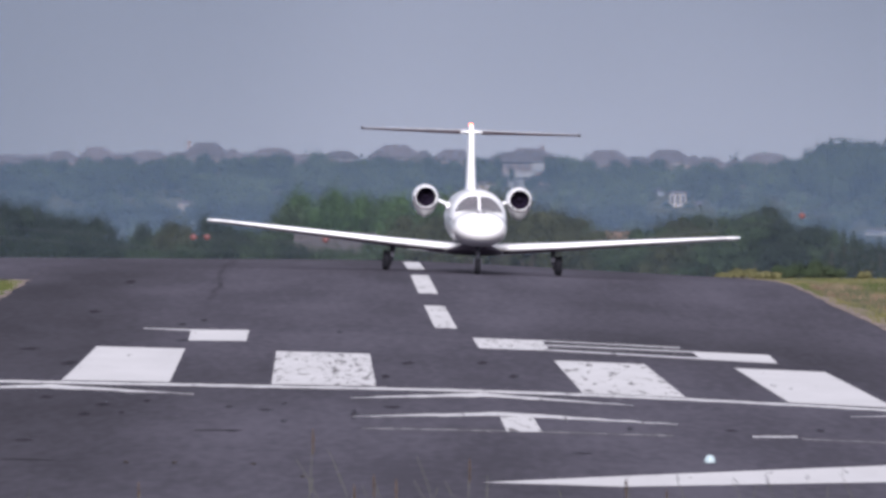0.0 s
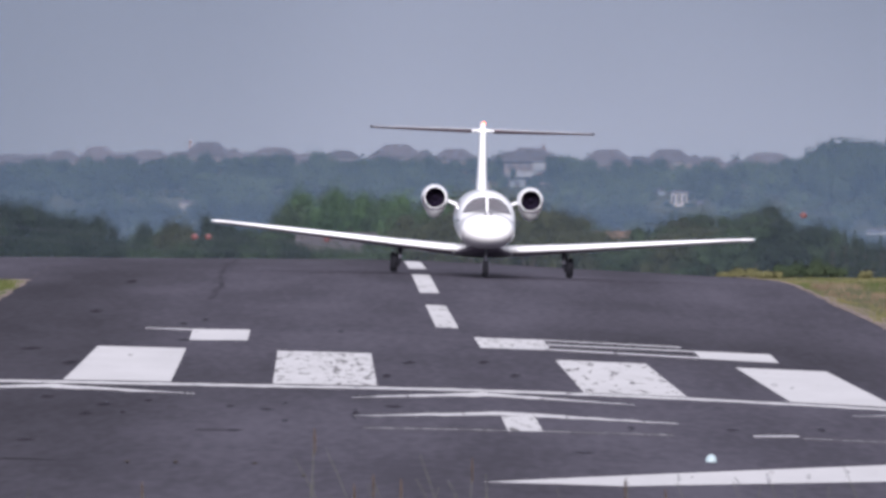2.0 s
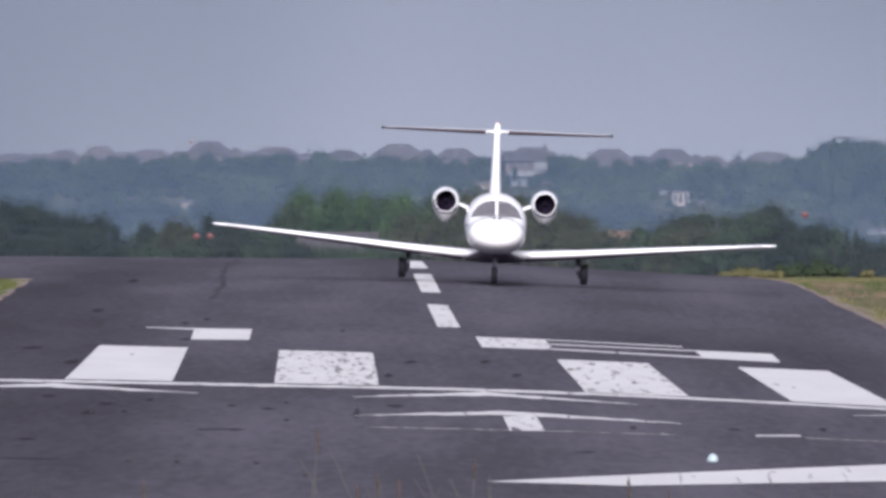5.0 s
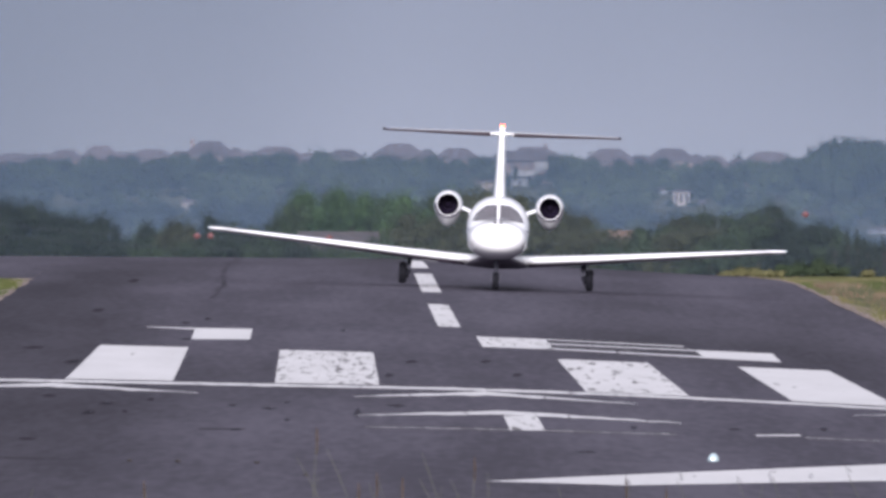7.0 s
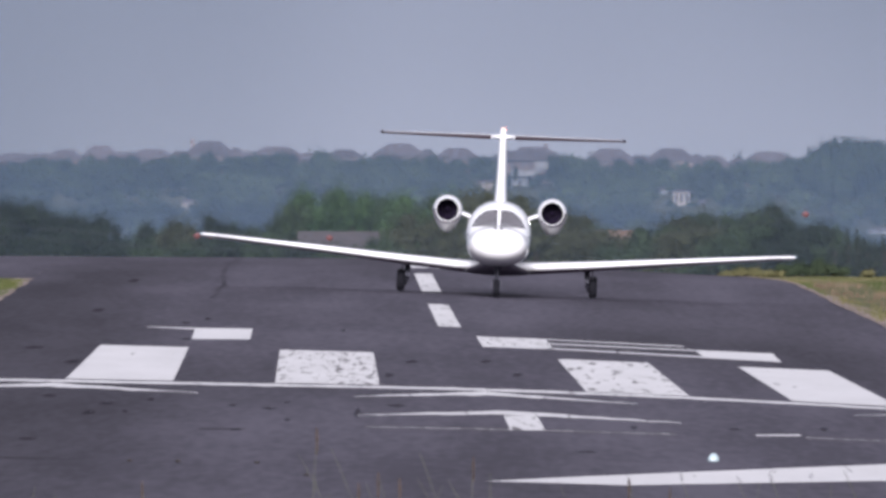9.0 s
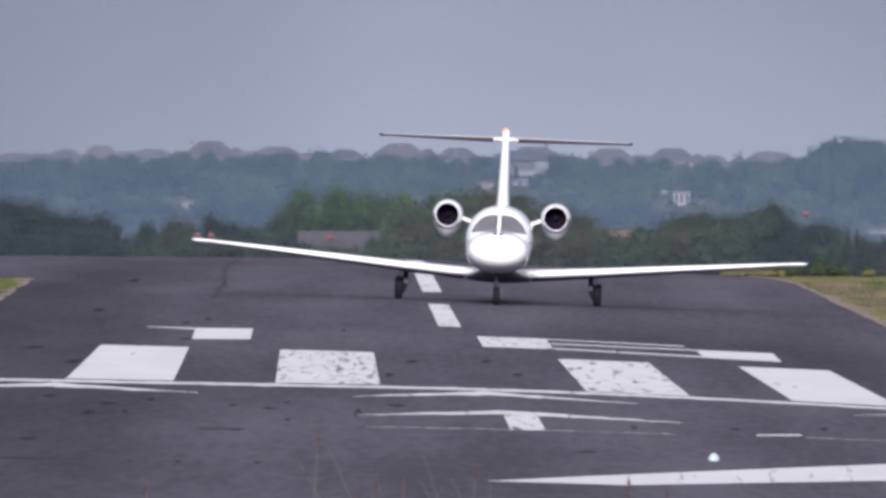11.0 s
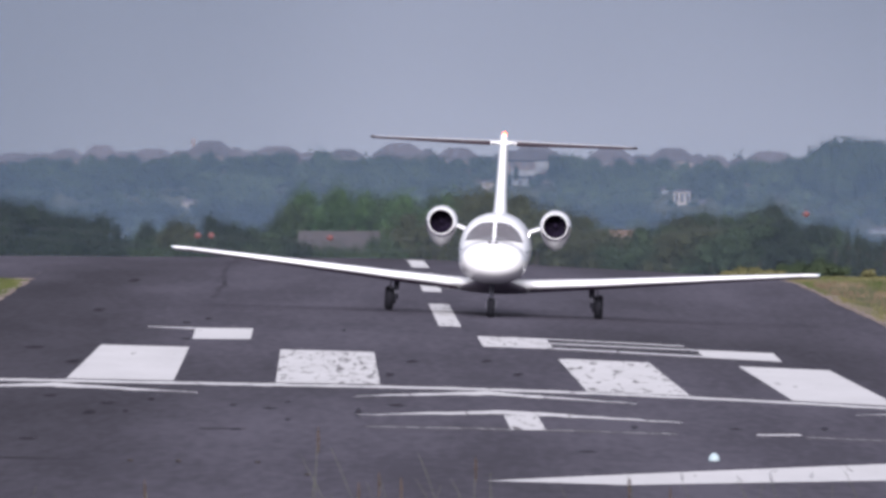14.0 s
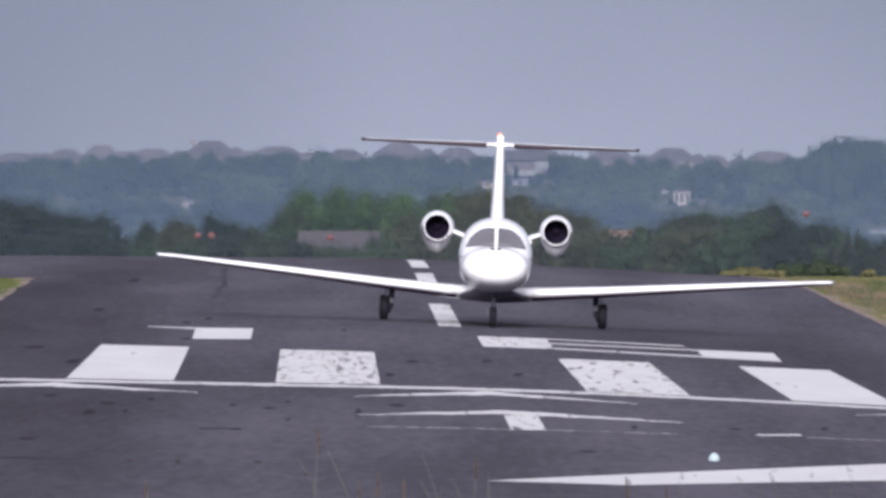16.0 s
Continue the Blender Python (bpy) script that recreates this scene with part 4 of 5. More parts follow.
def shrub(px, v, wide, tall, skin, label, seed):
    rng = random.Random(seed)
    x = (px - 784) * v / LENS
    z = paved(x, v)
    w = wide * v / LENS
    t = empty("shrub", pose(x, v, z), label, "shrub", "shrubs on the verge")
    blobs = [(rng.uniform(-0.4, 0.4) * w, rng.uniform(-0.3, 0.3), tall * rng.uniform(0.2, 0.55), w * rng.uniform(0.15, 0.26), 0.4, tall * rng.uniform(0.3, 0.45)) for _ in range(7)]
    bm = bmesh.new()
    for b in blobs:
        rod(bm, (b[0] * 0.3, b[1] * 0.3, -0.05), (b[0], b[1], b[2]), 0.015, 0.006, 5)
    part("stems", bm, BARK, t)
    vv, ff = leaves(blobs, 2600, 0.04, rng, 0.5)
    part("foliage", meshed("foliage", vv.tolist(), ff.tolist(), skin), None, t)


def verge_shrubs():
    for i, (px, wide, tall, dry) in enumerate(((1300, 44, 0.20, True), (1326, 52, 0.40, True), (1352, 46, 0.30, True), (1382, 50, 0.24, True), (1396, 44, 0.50, False), (1422, 50, 0.58, False), (1452, 50, 0.66, False), (1480, 44, 0.48, False), (1541, 30, 0.28, True))):
        shrub(px, 556 + 4 * math.sin(2 * i), wide, tall, LEAF_STRAW if dry else LEAF_WEED, "low straw-yellow bush on the grass verge" if dry else "low green weeds on the grass verge", 40 + i)


def edge_light():
    x, v = axis(245.5) + 2.8, 245.5
    t = empty("ground_light", pose(x, v, paved(x, v)), "small round white light globe on the asphalt", "light")
    bm = rod(bmesh.new(), (0, 0, -0.01), (0, 0, 0.012), 0.09, 0.088, 24)
    part("base", bm, STRUT, t)
    bm = bmesh.new()
    spread = [(0.01, 0.08), (0.04, 0.083), (0.075, 0.074), (0.105, 0.055), (0.125, 0.03), (0.131, 0.008)]
    loft(bm, [[(r * math.cos(math.tau * i / 24), r * math.sin(math.tau * i / 24), z) for i in range(24)] for z, r in spread])
    part("globe", bm, LAMP_GLASS, t, smooth=True)
    for px, py in ((230, 818), (316, 819), (456, 817), (543, 840)):
        bm = bmesh.new()
        bmesh.ops.create_icosphere(bm, subdivisions=1, radius=0.045)
        for q in bm.verts:
            q.co = Vector((q.co.x * 1.0, q.co.y * 1.4, q.co.z * 0.45 + 0.018)) * random.uniform(0.85, 1.15)
        v = 239.0 if py < 830 else 231.5
        clod = part("clod", bm, DARK_BITS)
        clod.location = ((px - 784) * v / LENS, v, paved((px - 784) * v / LENS, v))
        tagged(clod, "small dark clod lying on the asphalt", "debris", "clods on the asphalt")


def stalk(x, y, height, lean, head, seed):
    """One tall dry grass stem with a seed head and a bent leaf."""
    rng = random.Random(seed)
    z = land(x, y)
    pts = [Vector((lean * (f ** 2) * height, 0.05 * f, f * height)) for f in (0, 0.25, 0.5, 0.75, 0.9, 1.0)]
    bm = bmesh.new()
    rings = [[p + Vector((r * math.cos(a), r * math.sin(a), 0)) for a in (0, 2.09, 4.19)] for p, r in zip(pts, (0.0046, 0.0044, 0.0041, 0.0036, 0.0029, 0.002))]
    loft(bm, rings)
    t = empty("grass_stalk", pose(x, y, z), "tall dry grass stalk with a reddish seed head" if head else "tall thin straw-coloured grass stalk", "grass stalk", "grass stalks before the runway")
    part("stem", bm, DRY_STALK, t)
    if head:
        bm = bmesh.new()
        tip = pts[-1]
        loft(bm, [[tip + Vector((r * k * math.cos(a), r * k * math.sin(a), z)) for a, k in zip((0, 1.05, 2.09, 3.14, 4.19, 5.24), (1, 0.6, 1.1, 0.7, 0.9, 0.6))] for z, r in ((-0.13, 0.002), (-0.10, 0.010), (-0.07, 0.007), (-0.04, 0.012), (-0.02, 0.008), (0.0, 0.008), (0.03, 0.002))])
        part("seed_head", bm, SEED_HEAD, t)
    bm = bmesh.new()
    side = rng.choice((-1, 1))
    base = pts[2]
    blade = [(0, 0.006), (0.12, 0.007), (0.24, 0.006), (0.34, 0.002)]
    loops = []
    for s, w in blade:
        c = base + Vector((side * s * 0.7, 0, s * 0.8 - s * s * 1.6))
        loops.append([c + Vector((0, -w, w * 0.5)), c + Vector((0, w, w * 0.5)), c + Vector((0, 0, -0.001))])
    loft(bm, loops)
    part("leaf", bm, DRY_STALK, t)
    return t


STALKS = []


def foreground_grass():
    v = 100.0
    rng = random.Random(17)
    tips = [(561, 764, 0.03, True), (583, 792, -0.24, False), (528, 804, -0.30, False), (634, 862, 0.05, True), (745, 802, -0.20, False), (712, 853, 0.02, True), (840, 816, 0.02, True),
            (1112, 852, -0.12, True), (1204, 846, -0.2, False), (1305, 848, -0.22, False), (1365, 840, -0.16, False), (1498, 830, -0.24, False), (255, 858, -0.08, True)]
    tips += [(rng.uniform(20, 1540), rng.uniform(852, 880), rng.uniform(-0.26, 0.26), rng.random() < 0.2) for _ in range(16)]
    tips += [(rng.uniform(520, 900), rng.uniform(836, 872), rng.uniform(-0.3, 0.2), rng.random() < 0.3) for _ in range(7)]
    for i, (px, py, lean, head) in enumerate(tips):
        d = v + 5 * math.sin(i * 2.3)
        x_top, z_top = (px - 784) * d / LENS, EYE + (441 - py) * d / LENS
        h = z_top - land(x_top, d)
        STALKS.append((stalk(x_top - lean * h, d, h, lean, head, i), x_top - lean * h, d, i))


# ---------------------------------------------------------------- the jet; its nose points along -y, its origin is the nose wheel's foot
HULL = [(-1.75, 1.46, 1.36, 0.06), (-1.71, 1.60, 1.16, 0.34), (-1.58, 1.69, 1.02, 0.545), (-1.25, 1.745, 0.90, 0.70), (-0.6, 1.77, 0.81, 0.765), (0.1, 1.79, 0.768, 0.785), (0.6, 1.97, 0.765, 0.785), (1.0, 2.15, 0.76, 0.795),
        (1.4, 2.28, 0.755, 0.81), (2.0, 2.365, 0.75, 0.815), (3.0, 2.38, 0.75, 0.815), (7.0, 2.38, 0.76, 0.815), (8.5, 2.36, 0.95, 0.72), (10.0, 2.30, 1.3, 0.5), (11.5, 2.2, 1.65, 0.22), (12.0, 2.15, 1.85, 0.10)]


def hull(y):
    k = max(0, min(len(HULL) - 2, sum(h[0] <= y for h in HULL) - 1))
    a, b = HULL[k], HULL[k + 1]
    w = b[0] - a[0]
    s = max(0.0, min(1.0, (y - a[0]) / w))
    out = []
    for i in (1, 2, 3):
        step = (b[i] - a[i]) / w
        ends = []
        for j in (k, k + 1):
            if 0 < j < len(HULL) - 1:
                before = (HULL[j][i] - HULL[j - 1][i]) / (HULL[j][0] - HULL[j - 1][0])
                after = (HULL[j + 1][i] - HULL[j][i]) / (HULL[j + 1][0] - HULL[j][0])
                ends.append(2 * before * after / (before + after) if before * after > 0 else 0.0)
            else:
                ends.append(step)
        out.append(a[i] * (1 + 2 * s) * (1 - s) ** 2 + ends[0] * w * s * (1 - s) ** 2 + b[i] * s * s * (3 - 2 * s) + ends[1] * w * s * s * (s - 1))
    return tuple(out)


def hull_ring(y, seg=44, out=0.0):
    top, low, half = hull(y)
    zc, hz = (top + low) / 2, (top - low) / 2
    ring = []
    for i in range(seg):
        a = math.tau * i / seg
        c, s = math.cos(a), math.sin(a)
        e = 2 / 2.15
        ring.append(((half + out) * math.copysign(abs(c) ** e, c), y, zc + (hz + out) * math.copysign(abs(s) ** e, s)))
    return ring


def hull_front(x, z, out):
    """Where the hull, swollen by out, first meets a line of sight from ahead."""
    lo, hi = -1.75, 2.2
    for _ in range(30):
        y = (lo + hi) / 2
        top, low, half = hull(y)
        zc, hz = (top + low) / 2, (top - low) / 2
        if (abs(x) / (half + out)) ** 2.15 + (abs(z - zc) / (hz + out)) ** 2.15 > 1:
            lo = y
        else:
            hi = y
    return (lo + hi) / 2


def hull_side(y, z):
    """Half the hull's breadth at a height."""
    top, low, half = hull(y)
    zc, hz = (top + low) / 2, (top - low) / 2
    return half * max(0.0, 1 - (abs(z - zc) / hz) ** 2.15) ** (1 / 2.15)


def airfoil(chord, thick, n=14):
    """Points (along the chord, height) of a closed wing section, from the tail over the top to the tail."""
    pts = []
    for i in range(2 * n):
        s = i / (2 * n) * math.tau
        c = (1 + math.cos(s)) / 2
        t = 5 * thick * (0.2969 * math.sqrt(c) - 0.126 * c - 0.3516 * c * c + 0.2843 * c ** 3 - 0.1015 * c ** 4)
        pts.append((c * chord, t * (1 if s < math.pi else -1) + 0.02 * chord * (1 - (2 * c - 1) ** 2)))
    return pts


def wing_rings(stations, front=1.0, out=0.0, set_up=0.0):
    """Rings at (x, y of leading edge, z, chord, thickness); front keeps only that share of the chord."""
    rings = []
    for x, y, z, chord, thick in stations:
        ring = []
        section = airfoil(chord, thick)
        for c, t in section:
            if c > chord * front:
                t = min((abs(q - chord * front), p) for q, p in section if (p > 0) == (t > 0))[1]
                c = chord * front
            ring.append((x, y + c - out, z + t + math.copysign(out, t) - set_up * c))
        rings.append(ring)
    return rings


def wheel(t_parent, x, y, r, w, name):
    """A tyre on a rim; its own origin is the axle."""
    hub = part(name, wheel_disc(bmesh.new(), 0, 0, 0, [(-w * 0.5, r * 0.62), (-w * 0.5, r * 0.78), (-w * 0.38, r * 0.95), (-w * 0.15, r), (w * 0.15, r), (w * 0.38, r * 0.95), (w * 0.5, r * 0.78), (w * 0.5, r * 0.62)]), TYRE, t_parent, "black rubber tyre", True)
    bm = wheel_disc(bmesh.new(), 0, 0, 0, [(-w * 0.42, r * 0.2), (-w * 0.40, r * 0.6), (w * 0.40, r * 0.6), (w * 0.42, r * 0.2)])
    for i in range(6):
        a = math.tau * i / 6
        rod(bm, (-w * 0.44, r * 0.4 * math.cos(a), r * 0.4 * math.sin(a)), (w * 0.44, r * 0.4 * math.cos(a), r * 0.4 * math.sin(a)), r * 0.05, seg=6)
    part("rim", bm, STRUT, hub, "grey metal rim")
    hub.location = (x, y, r)
    return hub


def jet():
    t = empty("business_jet", pose(0, 0, 0), "white twin-engine business jet with straight wings taxiing along the runway", "airplane")
    ys = sorted({h[0] for h in HULL} | {-1.735, -1.68, -1.65, -1.5, -1.42, -1.1, -0.9, -0.75, -0.4, -0.25, -0.1, 0.25, 0.5, 0.7, 0.9, 1.1, 1.3, 1.55, 1.85, 0.4, 0.8, 1.2, 1.7, 2.5, 5.0, 7.7, 9.2, 10.8})
    body = part("fuselage", loft(bmesh.new(), [hull_ring(y) for y in ys]), WHITE_SKIN, t, "glossy white fuselage with a rounded nose", True)

    # windscreen: two front panes with a post between, and a side pane each
    for side in (-1, 1):
        bm = bmesh.new()
        rows, cols = 10, 12
        grid = []
        for j in range(rows + 1):
            f = j / rows
            z = 1.79 + 0.40 * f
            edge = 0.675 - 0.16 * f - 0.19 * f ** 3
            row = []
            for i in range(cols + 1):
                x = 0.035 + (edge - 0.035) * i / cols
                zz = z - 0.05 * (x / 0.66) ** 2 * (1 - f) - 0.035 * (x / edge) ** 3 * f
                row.append(bm.verts.new((side * x, hull_front(x, zz, 0.012), zz)))
            grid.append(row)
        for j in range(rows):
            for i in range(cols):
                bm.faces.new((grid[j][i], grid[j][i + 1], grid[j + 1][i + 1], grid[j + 1][i]))
        pane = part("windscreen_pane", bm, GLASS_DARK, body, "dark tinted windscreen pane", True)
        bm = bmesh.new()
        box(bm, side * 0.075 - 0.035, side * 0.075 + 0.035, hull_front(0.075, 1.75, 0.05), hull_front(0.075, 1.75, 0.05) + 0.1, 1.715, 1.765, 0.008)
        part("wiper_box", bm, GLASS_DARK, body, "small dark rain deflector")
    bm = bmesh.new()
    loft(bm, [[(sx * 0.03, hull_front(0.02, z, o), z) for sx, o in ((-1, 0.02), (1, 0.02), (1, -0.03), (-1, -0.03))] for z in [1.72 + 0.05 * i for i in range(11)]])
    part("windscreen_post", bm, WHITE_SKIN, body)
    for side in (-1, 1):
        # cabin windows, an air probe and the nose bay outline
        for k in range(6):
            bm = bmesh.new()
            y = 2.9 + 0.72 * k
            loft(bm, [[(side * (hull_side(y, 1.86 + 0.2 * math.sin(math.tau * i / 16)) + o), y + 0.15 * math.cos(math.tau * i / 16), 1.86 + 0.2 * math.sin(math.tau * i / 16)) for i in range(16)] for o in (-0.03, 0.0015)])
            part("cabin_window", bm, GLASS_DARK, body, "oval dark cabin window")
        bm = rod(bmesh.new(), (side * 0.70, 0.35, 1.52), (side * 0.845, 0.3, 1.545), 0.012, seg=8)
        rod(bm, (side * 0.845, 0.34, 1.545), (side * 0.845, 0.1, 1.545), 0.014, 0.008, 8)
        part("air_probe", bm, STRUT, body)

    # keel fairing under the wing roots
    bm = bmesh.new()
    rings = []
    for y, w, low in ((1.2, 0.25, 0.71), (2.2, 0.5, 0.60), (3.2, 0.66, 0.53), (4.2, 0.78, 0.49), (5.5, 0.95, 0.48), (7.0, 0.8, 0.52), (8.4, 0.4, 0.85)):
        rings.append([(w * math.cos(math.tau * i / 20), y, low + 0.14 + 0.14 * math.sin(math.tau * i / 20)) for i in range(20)])
    part("keel_fairing", loft(bm, rings), BELLY, t, "grey fairing under the belly", True)

    for side in (-1, 1):
        wing = part("wing", loft(bmesh.new(), wing_rings([(side * 0.01, 3.85, 0.715, 2.75, 0.29), (side * 0.5, 3.85, 0.715, 2.75, 0.29), (side * 1.1, 4.1, 0.745, 2.45, 0.28), (side * 2.4, 4.3, 0.838, 2.05, 0.235), (side * 5.0, 4.72, 1.054, 1.5, 0.16), (side * 7.2, 5.05, 1.23, 1.05, 0.095), (side * 7.5, 5.12, 1.243, 0.92, 0.085), (side * 7.595, 5.3, 1.25, 0.6, 0.03)], set_up=0.082)), WHITE_SKIN, t, "long straight white wing", True)
        part("leading_edge", loft(bmesh.new(), wing_rings([(side * 0.85, 3.99, 0.7325, 2.575, 0.284), (side * 1.1, 4.1, 0.745, 2.45, 0.28), (side * 2.4, 4.3, 0.838, 2.05, 0.235), (side * 5.0, 4.72, 1.054, 1.5, 0.16), (side * 7.2, 5.05, 1.23, 1.05, 0.095)], 0.05, 0.003, 0.082)), BRIGHT_METAL, wing, "bright metal leading edge", True)
        # a dark plum strip paints in the shade on the wing's lower front
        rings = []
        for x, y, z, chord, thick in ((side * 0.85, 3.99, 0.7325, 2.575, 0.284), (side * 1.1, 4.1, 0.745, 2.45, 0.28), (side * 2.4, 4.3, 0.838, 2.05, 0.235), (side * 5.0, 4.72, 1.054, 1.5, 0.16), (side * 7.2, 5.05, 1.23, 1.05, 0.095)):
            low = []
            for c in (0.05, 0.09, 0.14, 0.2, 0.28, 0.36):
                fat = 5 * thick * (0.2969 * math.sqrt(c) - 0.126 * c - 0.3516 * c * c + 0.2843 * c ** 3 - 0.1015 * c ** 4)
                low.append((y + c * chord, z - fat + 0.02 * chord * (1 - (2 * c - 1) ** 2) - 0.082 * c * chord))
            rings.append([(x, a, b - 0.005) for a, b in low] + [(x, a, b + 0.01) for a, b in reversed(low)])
        part("shade_strip", loft(bmesh.new(), rings), UNDERWING_SHADE, wing, "dark plum strip painted in as shade under the leading edge", True)
        bm = bmesh.new()
        bmesh.ops.create_uvsphere(bm, u_segments=12, v_segments=8, radius=1, matrix=Matrix.Translation((side * 7.56, 5.35, 1.255)) @ Matrix.Diagonal((0.05, 0.14, 0.035, 1)))
        part("tip_light", bm, LAMP_GLASS, wing, "clear wing tip light", True)

        # engines
        cx, cz = side * 1.34, 2.10
        sag = lambda y, a: 1 + 0.55 * max(0.0, -math.sin(a)) ** 2.5 * min(1.0, max(0.0, (y - 7.2) / 0.5))
        bm = spun(bmesh.new(), [(7.28, 0.318), (7.34, 0.330), (7.5, 0.352), (7.8, 0.368), (8.4, 0.375), (9.0, 0.36), (9.6, 0.31), (10.0, 0.255), (10.0, 0.235), (9.6, 0.22)], (cx, cz), shape=sag)
        pod = part("engine_nacelle", bm, WHITE_SKIN, t, "white engine nacelle with a drooping underside", True)
        part("inlet_lip", spun(bmesh.new(), [(7.8, 0.272), (7.45, 0.276), (7.28, 0.280), (7.21, 0.285), (7.18, 0.294), (7.20, 0.304), (7.26, 0.311), (7.335, 0.315)], (cx, cz)), WHITE_SKIN, pod, "pale inlet ring", True)
        part("inlet_duct", spun(bmesh.new(), [(7.29, 0.2775), (7.6, 0.272), (8.1, 0.268)], (cx, cz)), INTAKE, pod, "black inlet duct", True)
        for i in range(19):
            bm = bmesh.new()
            a = math.tau * i / 19
            ca, sa = math.cos(a), math.sin(a)
            cb, sb = math.cos(a + 0.27), math.sin(a + 0.27)
            q = [(cx + 0.07 * ca, 7.86, cz + 0.07 * sa), (cx + 0.266 * ca, 7.86, cz + 0.266 * sa), (cx + 0.266 * cb, 7.93, cz + 0.266 * sb), (cx + 0.07 * cb, 7.96, cz + 0.07 * sb)]
            bm.faces.new([bm.verts.new(p) for p in q])
            part("fan_blade", bm, FAN_METAL, pod)
        part("backing", loft(bmesh.new(), [[(cx + 0.267 * math.cos(math.tau * i / 24), y, cz + 0.267 * math.sin(math.tau * i / 24)) for i in range(24)] for y in (8.0, 8.05)]), INTAKE, pod)
        part("spinner", spun(bmesh.new(), [(7.72, 0.004), (7.75, 0.035), (7.82, 0.065), (7.93, 0.08)], (cx, cz), 20), FAN_METAL, pod, "small grey fan spinner", True)
        # dark joint behind the lip, on the lower outer half
        bm = bmesh.new()
        rings = []
        for i in range(25):
            a = (math.pi * (0.98 + 0.84 * i / 24)) if side < 0 else (math.pi * (2.02 - 0.84 * i / 24))
            rings.append([(cx + r * math.cos(a), y, cz + r * math.sin(a)) for y, r in ((7.24, 0.305), (7.24, 0.347), (7.30, 0.350), (7.33, 0.30))])
        part("joint", loft(bm, rings), INTAKE, pod, "dark grey joint line")
        bm = rod(bmesh.new(), (cx, 7.9, cz - 0.54), (cx, 7.95, cz - 0.6), 0.03, 0.006, 8)
        part("drain", bm, STRUT, pod)
        bm = bmesh.new()
        loft(bm, [[(x, y0 + c, z + h) for c, h in airfoil(ch, 0.10, 10)] for x, y0, z, ch in ((side * 0.20, 7.9, 1.719, 1.4), (side * 1.04, 7.9, 2.03, 1.4))])
        part("pylon", bm, WHITE_SKIN, t, "white engine pylon", True)

        # main gear: leg, trailing link, doors, wheel
        gx = side * 2.42
        leg = part("main_gear_leg", box(rod(bmesh.new(), (gx - side * 0.14, 5.35, 0.80), (gx - side * 0.13, 5.38, 0.42), 0.075, 0.06, 12), gx - side * 0.14 - 0.05, gx - side * 0.14 + 0.05, 5.3, 5.46, 0.38, 0.5, 0.015), STRUT, t, "grey landing gear leg")
        part("trailing_link", rod(bmesh.new(), (gx - side * 0.13, 5.36, 0.44), (gx - side * 0.12, 5.6, 0.28), 0.05, 0.06, 10), STRUT, leg)
        part("shock_absorber", rod(bmesh.new(), (gx - side * 0.13, 5.5, 0.72), (gx - side * 0.12, 5.56, 0.36), 0.032, 0.024, 10), STRUT, leg)
        part("axle", rod(bmesh.new(), (gx - side * 0.16, 5.6, 0.28), (gx + side * 0.05, 5.6, 0.28), 0.035, seg=10), STRUT, leg)
        part("gear_door", box(bmesh.new(), gx + side * 0.0 - 0.012, gx + side * 0.0 + 0.012, 5.18, 5.5, 0.5, 0.8, 0.004), STRUT, leg, "thin grey gear door")
        part("brake_unit", rod(bmesh.new(), (gx - side * 0.12, 5.6, 0.28), (gx - side * 0.05, 5.6, 0.28), 0.13, seg=16), TYRE, leg)
        WHEELS.append((wheel(t, gx + side * 0.03, 5.6, 0.28, 0.205, "main_wheel"), gx + side * 0.03, 5.6, 0.28))

    leg = part("nose_gear_leg", rod(rod(bmesh.new(), (0, 0.02, 0.8), (0, 0.0, 0.45), 0.06, 0.055, 12), (0, 0, 0.5), (0, 0, 0.38), 0.04, 0.06, 12), STRUT, t, "grey nose gear leg")
    for side in (-1, 1):
        part("fork", box(bmesh.new(), side * 0.105 - 0.014, side * 0.105 + 0.014, -0.05, 0.05, 0.19, 0.46, 0.01), STRUT, leg)
        part("nose_gear_door", box(bmesh.new(), side * 0.12 - 0.006, side * 0.12 + 0.006, 0.0, 0.55, 0.66, 0.82, 0.003), BELLY, leg, "thin grey gear door")
    WHEELS.append((wheel(t, 0, 0, 0.225, 0.175, "nose_wheel"), 0, 0, 0.225))

    # fin, tailplane, beacon
    fin = bmesh.new()
    rings = []
    for z, y, chord, thick in ((2.2, 8.6, 3.5, 0.36), (2.42, 9.1, 3.05, 0.31), (2.8, 9.6, 2.7, 0.27), (3.9, 10.75, 1.85, 0.205), (4.11, 10.97, 1.67, 0.185), (4.155, 11.05, 1.55, 0.15)):
        rings.append([(h * 1.0, y + c, z) for c, h in ((c, t - 0.02 * chord * (1 - (2 * c / chord - 1) ** 2)) for c, t in airfoil(chord, thick))])
    fin = part("tail_fin", loft(fin, rings), WHITE_SKIN, t, "tall white swept tail fin", True)
    bm = bmesh.new()
    loft(bm, [[(w * math.cos(math.tau * i / 16), y, 4.0 + h * math.sin(math.tau * i / 16)) for i in range(16)] for y, w, h in ((10.9, 0.10, 0.02), (10.95, 0.20, 0.04), (11.15, 0.285, 0.058), (12.2, 0.285, 0.058), (12.9, 0.05, 0.03))])
    part("tail_fairing", bm, WHITE_SKIN, fin, "white tail fairing", True)
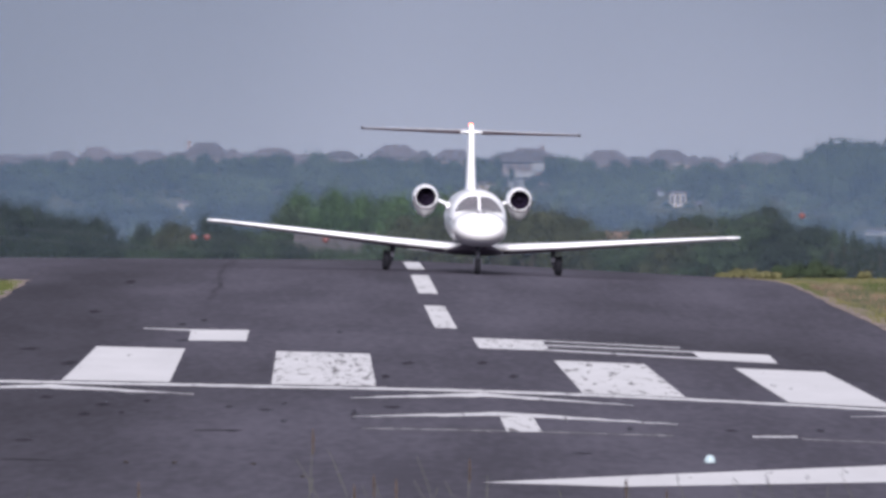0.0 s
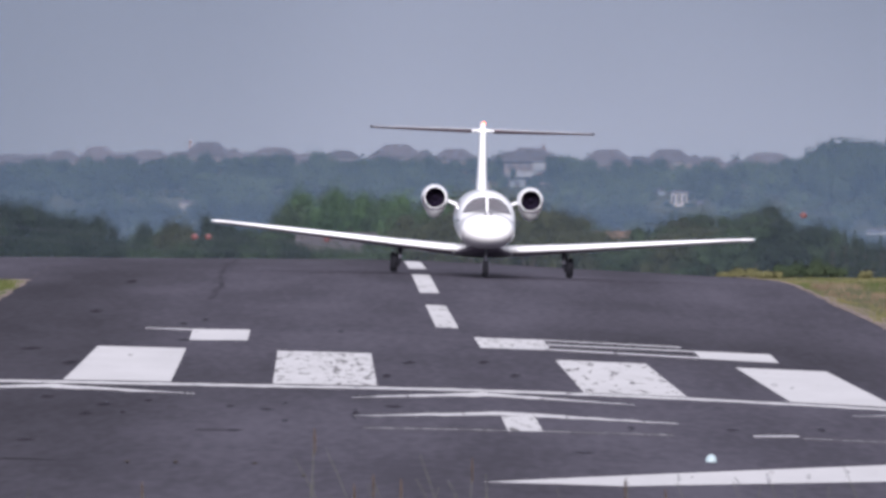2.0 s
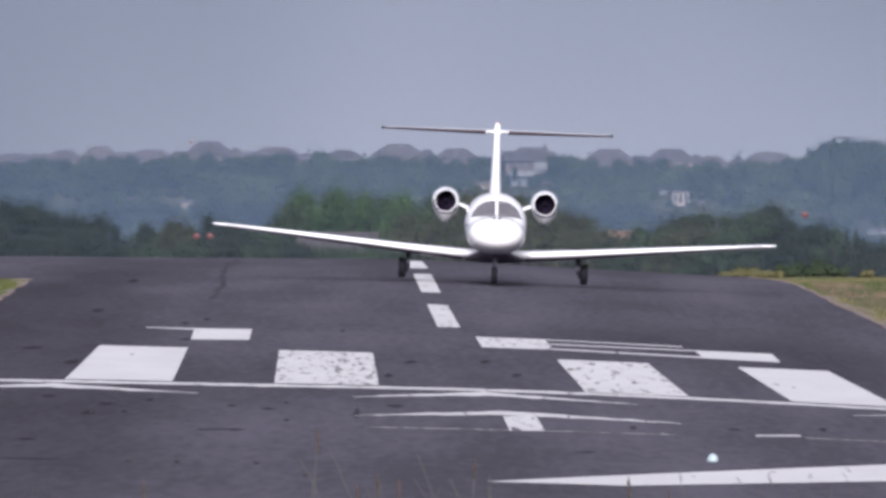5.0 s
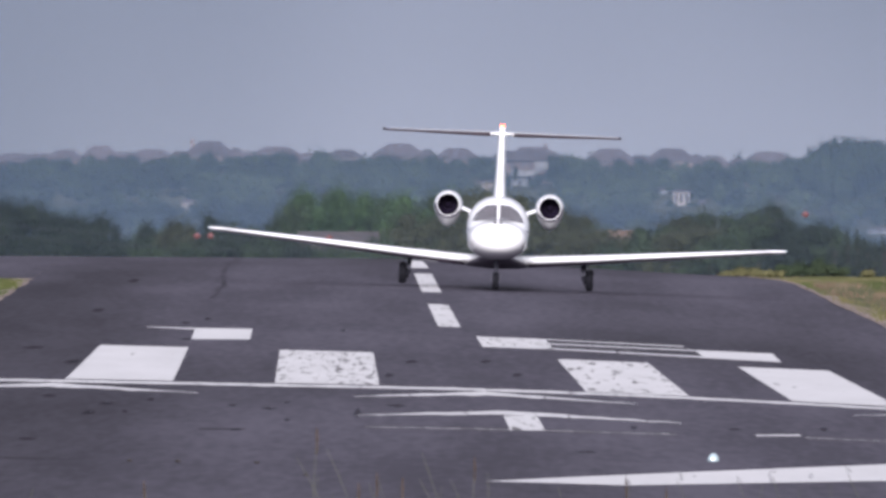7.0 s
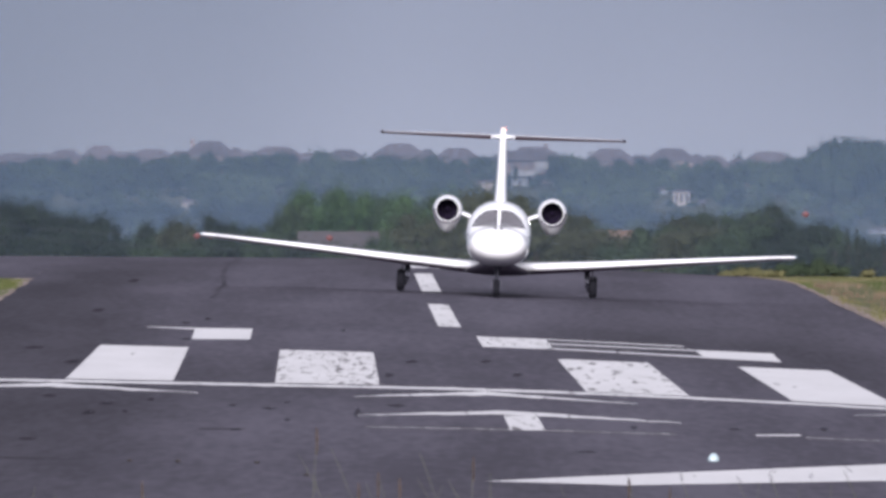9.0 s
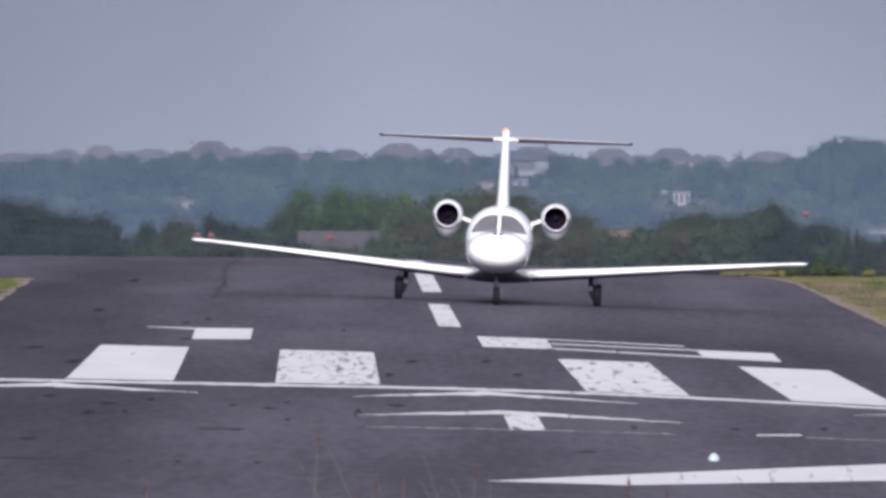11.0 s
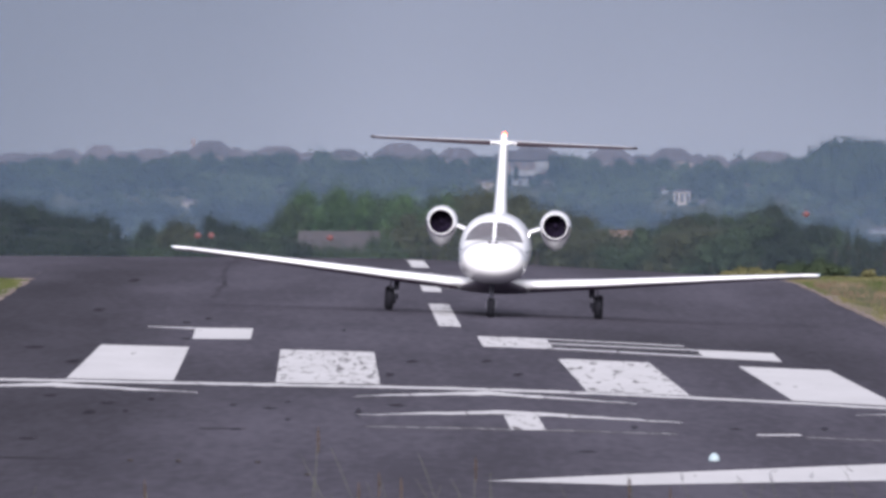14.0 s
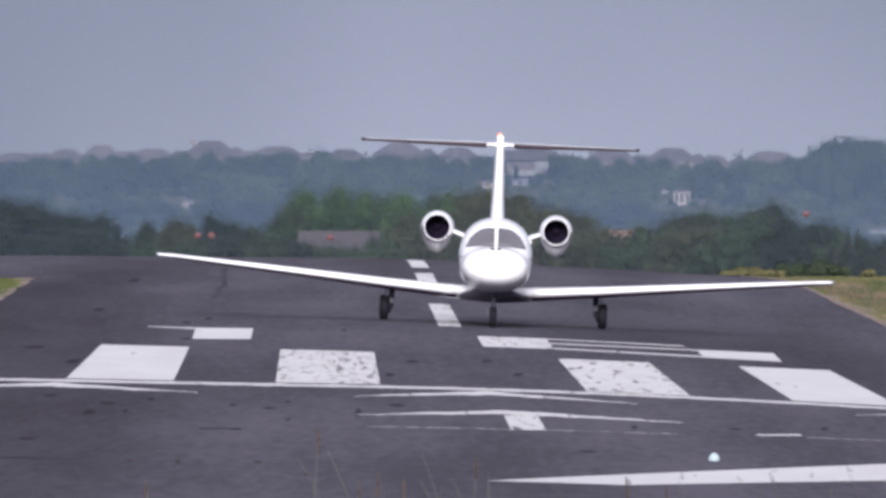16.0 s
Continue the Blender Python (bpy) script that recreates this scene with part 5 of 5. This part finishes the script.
    for side in (-1, 1):
        tail = part("tailplane", loft(bmesh.new(), wing_rings([(side * 0.05, 11.1, 3.985, 1.5, 0.115), (side * 1.6, 11.45, 3.99, 1.2, 0.082), (side * 3.05, 11.8, 4.0, 0.9, 0.045), (side * 3.169, 11.9, 4.0, 0.75, 0.03)])), WHITE_SKIN, t, "white tailplane half", True)
        part("rubber_boot", loft(bmesh.new(), wing_rings([(side * 0.31, 11.16, 3.975, 1.45, 0.116), (side * 1.6, 11.45, 3.983, 1.2, 0.082), (side * 3.08, 11.8, 3.995, 0.9, 0.043)], 0.14, 0.008)), BOOT, tail, "dark rubber de-icing boot")
        bm = bmesh.new()
        bmesh.ops.create_uvsphere(bm, u_segments=14, v_segments=10, radius=1, matrix=Matrix.Translation((side * 3.12, 12.0, 4.01)) @ Matrix.Diagonal((0.06, 0.3, 0.042, 1)))
        part("balance_horn", bm, BOOT, tail, "dark rounded tip", True)
    part("beacon_base", rod(bmesh.new(), (0, 11.6, 4.13), (0, 11.6, 4.185), 0.085, 0.075, 18), WHITE_SKIN, fin)
    beacon = part("beacon", loft(bmesh.new(), [[(r * math.cos(math.tau * i / 18), 11.6 + r * math.sin(math.tau * i / 18), z) for i in range(18)] for z, r in ((4.182, 0.045), (4.21, 0.05), (4.222, 0.03))]), BEACON_RED, t, "red rotating beacon", True)
    bm = bmesh.new()
    seg = 12
    loft(bm, [[(r * math.cos(math.pi * i / seg), -r * math.sin(math.pi * i / seg), z) for i in range(seg + 1)] for z, r in ((0.0, 0.05), (0.025, 0.062), (0.05, 0.055), (0.07, 0.02))])
    rotor = part("beacon_lamp", bm, BEACON_LIT, beacon, "glowing orange-red half of the beacon", True)
    bm = bmesh.new()
    loft(bm, [[(r * math.cos(math.pi * i / seg), 0.004 + r * math.sin(math.pi * i / seg), z) for i in range(seg + 1)] for z, r in ((0.0, 0.05), (0.025, 0.062), (0.05, 0.055), (0.07, 0.02))])
    back = part("beacon_shield", bm, BEACON_PALE, beacon, "pale unlit half of the beacon", True)
    ROTORS.extend((rotor, back))
    return t


WHEELS, ROTORS = [], []
# seconds, distance, offset across, roll, heading away from straight ahead, lift on the springs and in the shimmering air
TAXI = [(0, 484.7, 1.085, 1.97, -1.45, 0.0), (0.5, 482.3, 1.126, 1.99, -1.05, 0.006), (1, 479.9, 1.160, 2.01, -0.92, 0.014), (2, 474.8, 1.239, 2.03, -0.90, 0.036), (3, 469.4, 1.324, 2.17, -0.84, 0.042), (4, 463.8, 1.378, 2.23, -0.52, 0.056), (5.25, 456.7, 1.39, 2.35, -0.14, 0.058),
        (6.5, 449.4, 1.381, 2.42, 0.15, 0.050), (7.5, 443.3, 1.367, 2.38, 0.27, 0.030), (8.5, 436.6, 1.356, 2.29, 0.27, 0.022), (9, 433.2, 1.345, 2.28, 0.30, 0.014), (10.25, 424.8, 1.315, 2.31, 0.48, 0.0), (11.5, 416.1, 1.269, 2.35, 0.71, -0.010), (12.5, 409.0, 1.193, 2.45, 0.90, -0.012),
        (13, 405.2, 1.150, 2.53, 0.93, -0.012), (13.5, 401.4, 1.115, 2.56, 0.91, -0.010), (14.5, 393.3, 1.084, 2.51, 0.69, -0.004), (15.25, 387.1, 1.078, 2.43, 0.43, 0.0), (16, 380.8, 1.095, 2.43, 0.18, 0.004)]


def taxi_pose(y, x, roll, yaw, lift):
    front, back = paved(x, y), (paved(x - 2.42, y + 5.6) + paved(x + 2.42, y + 5.6)) / 2
    pitch = math.degrees(math.atan2(back - front, 5.6))
    return pose(x, y, front + 0.012 + lift, pitch, roll, -yaw)


def motions():
    walk(plane, [(t, taxi_pose(y, x, roll, yaw, lift)) for t, y, x, roll, yaw, lift in TAXI])
    ts, ds = [r[0] for r in TAXI], [r[1] for r in TAXI]
    for ob, x, y, r in WHEELS:
        walk(ob, [(f / 30, pose(x, y, r, math.degrees((484.7 - blend(f / 30, ts, ds)) / r), 0, 0)) for f in range(0, 481)])
    flashes = (-1.1, 0.25, 1.6, 3.0, 4.3, 5.65, 7.0, 8.4, 9.8, 11.2, 12.4, 13.75, 15.05, 16.35)
    for ob in ROTORS:
        walk(ob, [(f / 5, pose(0, 11.6, 4.185, 0, 0, 360 * blend(f / 5, flashes, range(len(flashes))))) for f in range(0, 81)])
    for ob, x, y, i in STALKS:
        walk(ob, [(k * 0.8, pose(x, y, land(x, y), 0, 0.5 * math.sin(k * 1.1 + i) + 0.3 * math.sin(k * 2.3 + 2 * i), 0)) for k in range(21)])


# ---------------------------------------------------------------- build
ground_sheet()
low_buildings()
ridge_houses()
hillside()
tree_line()
power_line()
haze()
verges()
verge_shrubs()
footpath()
rough_grass()
plane = jet()
edge_light()
foreground_grass()
pavement()
motions()
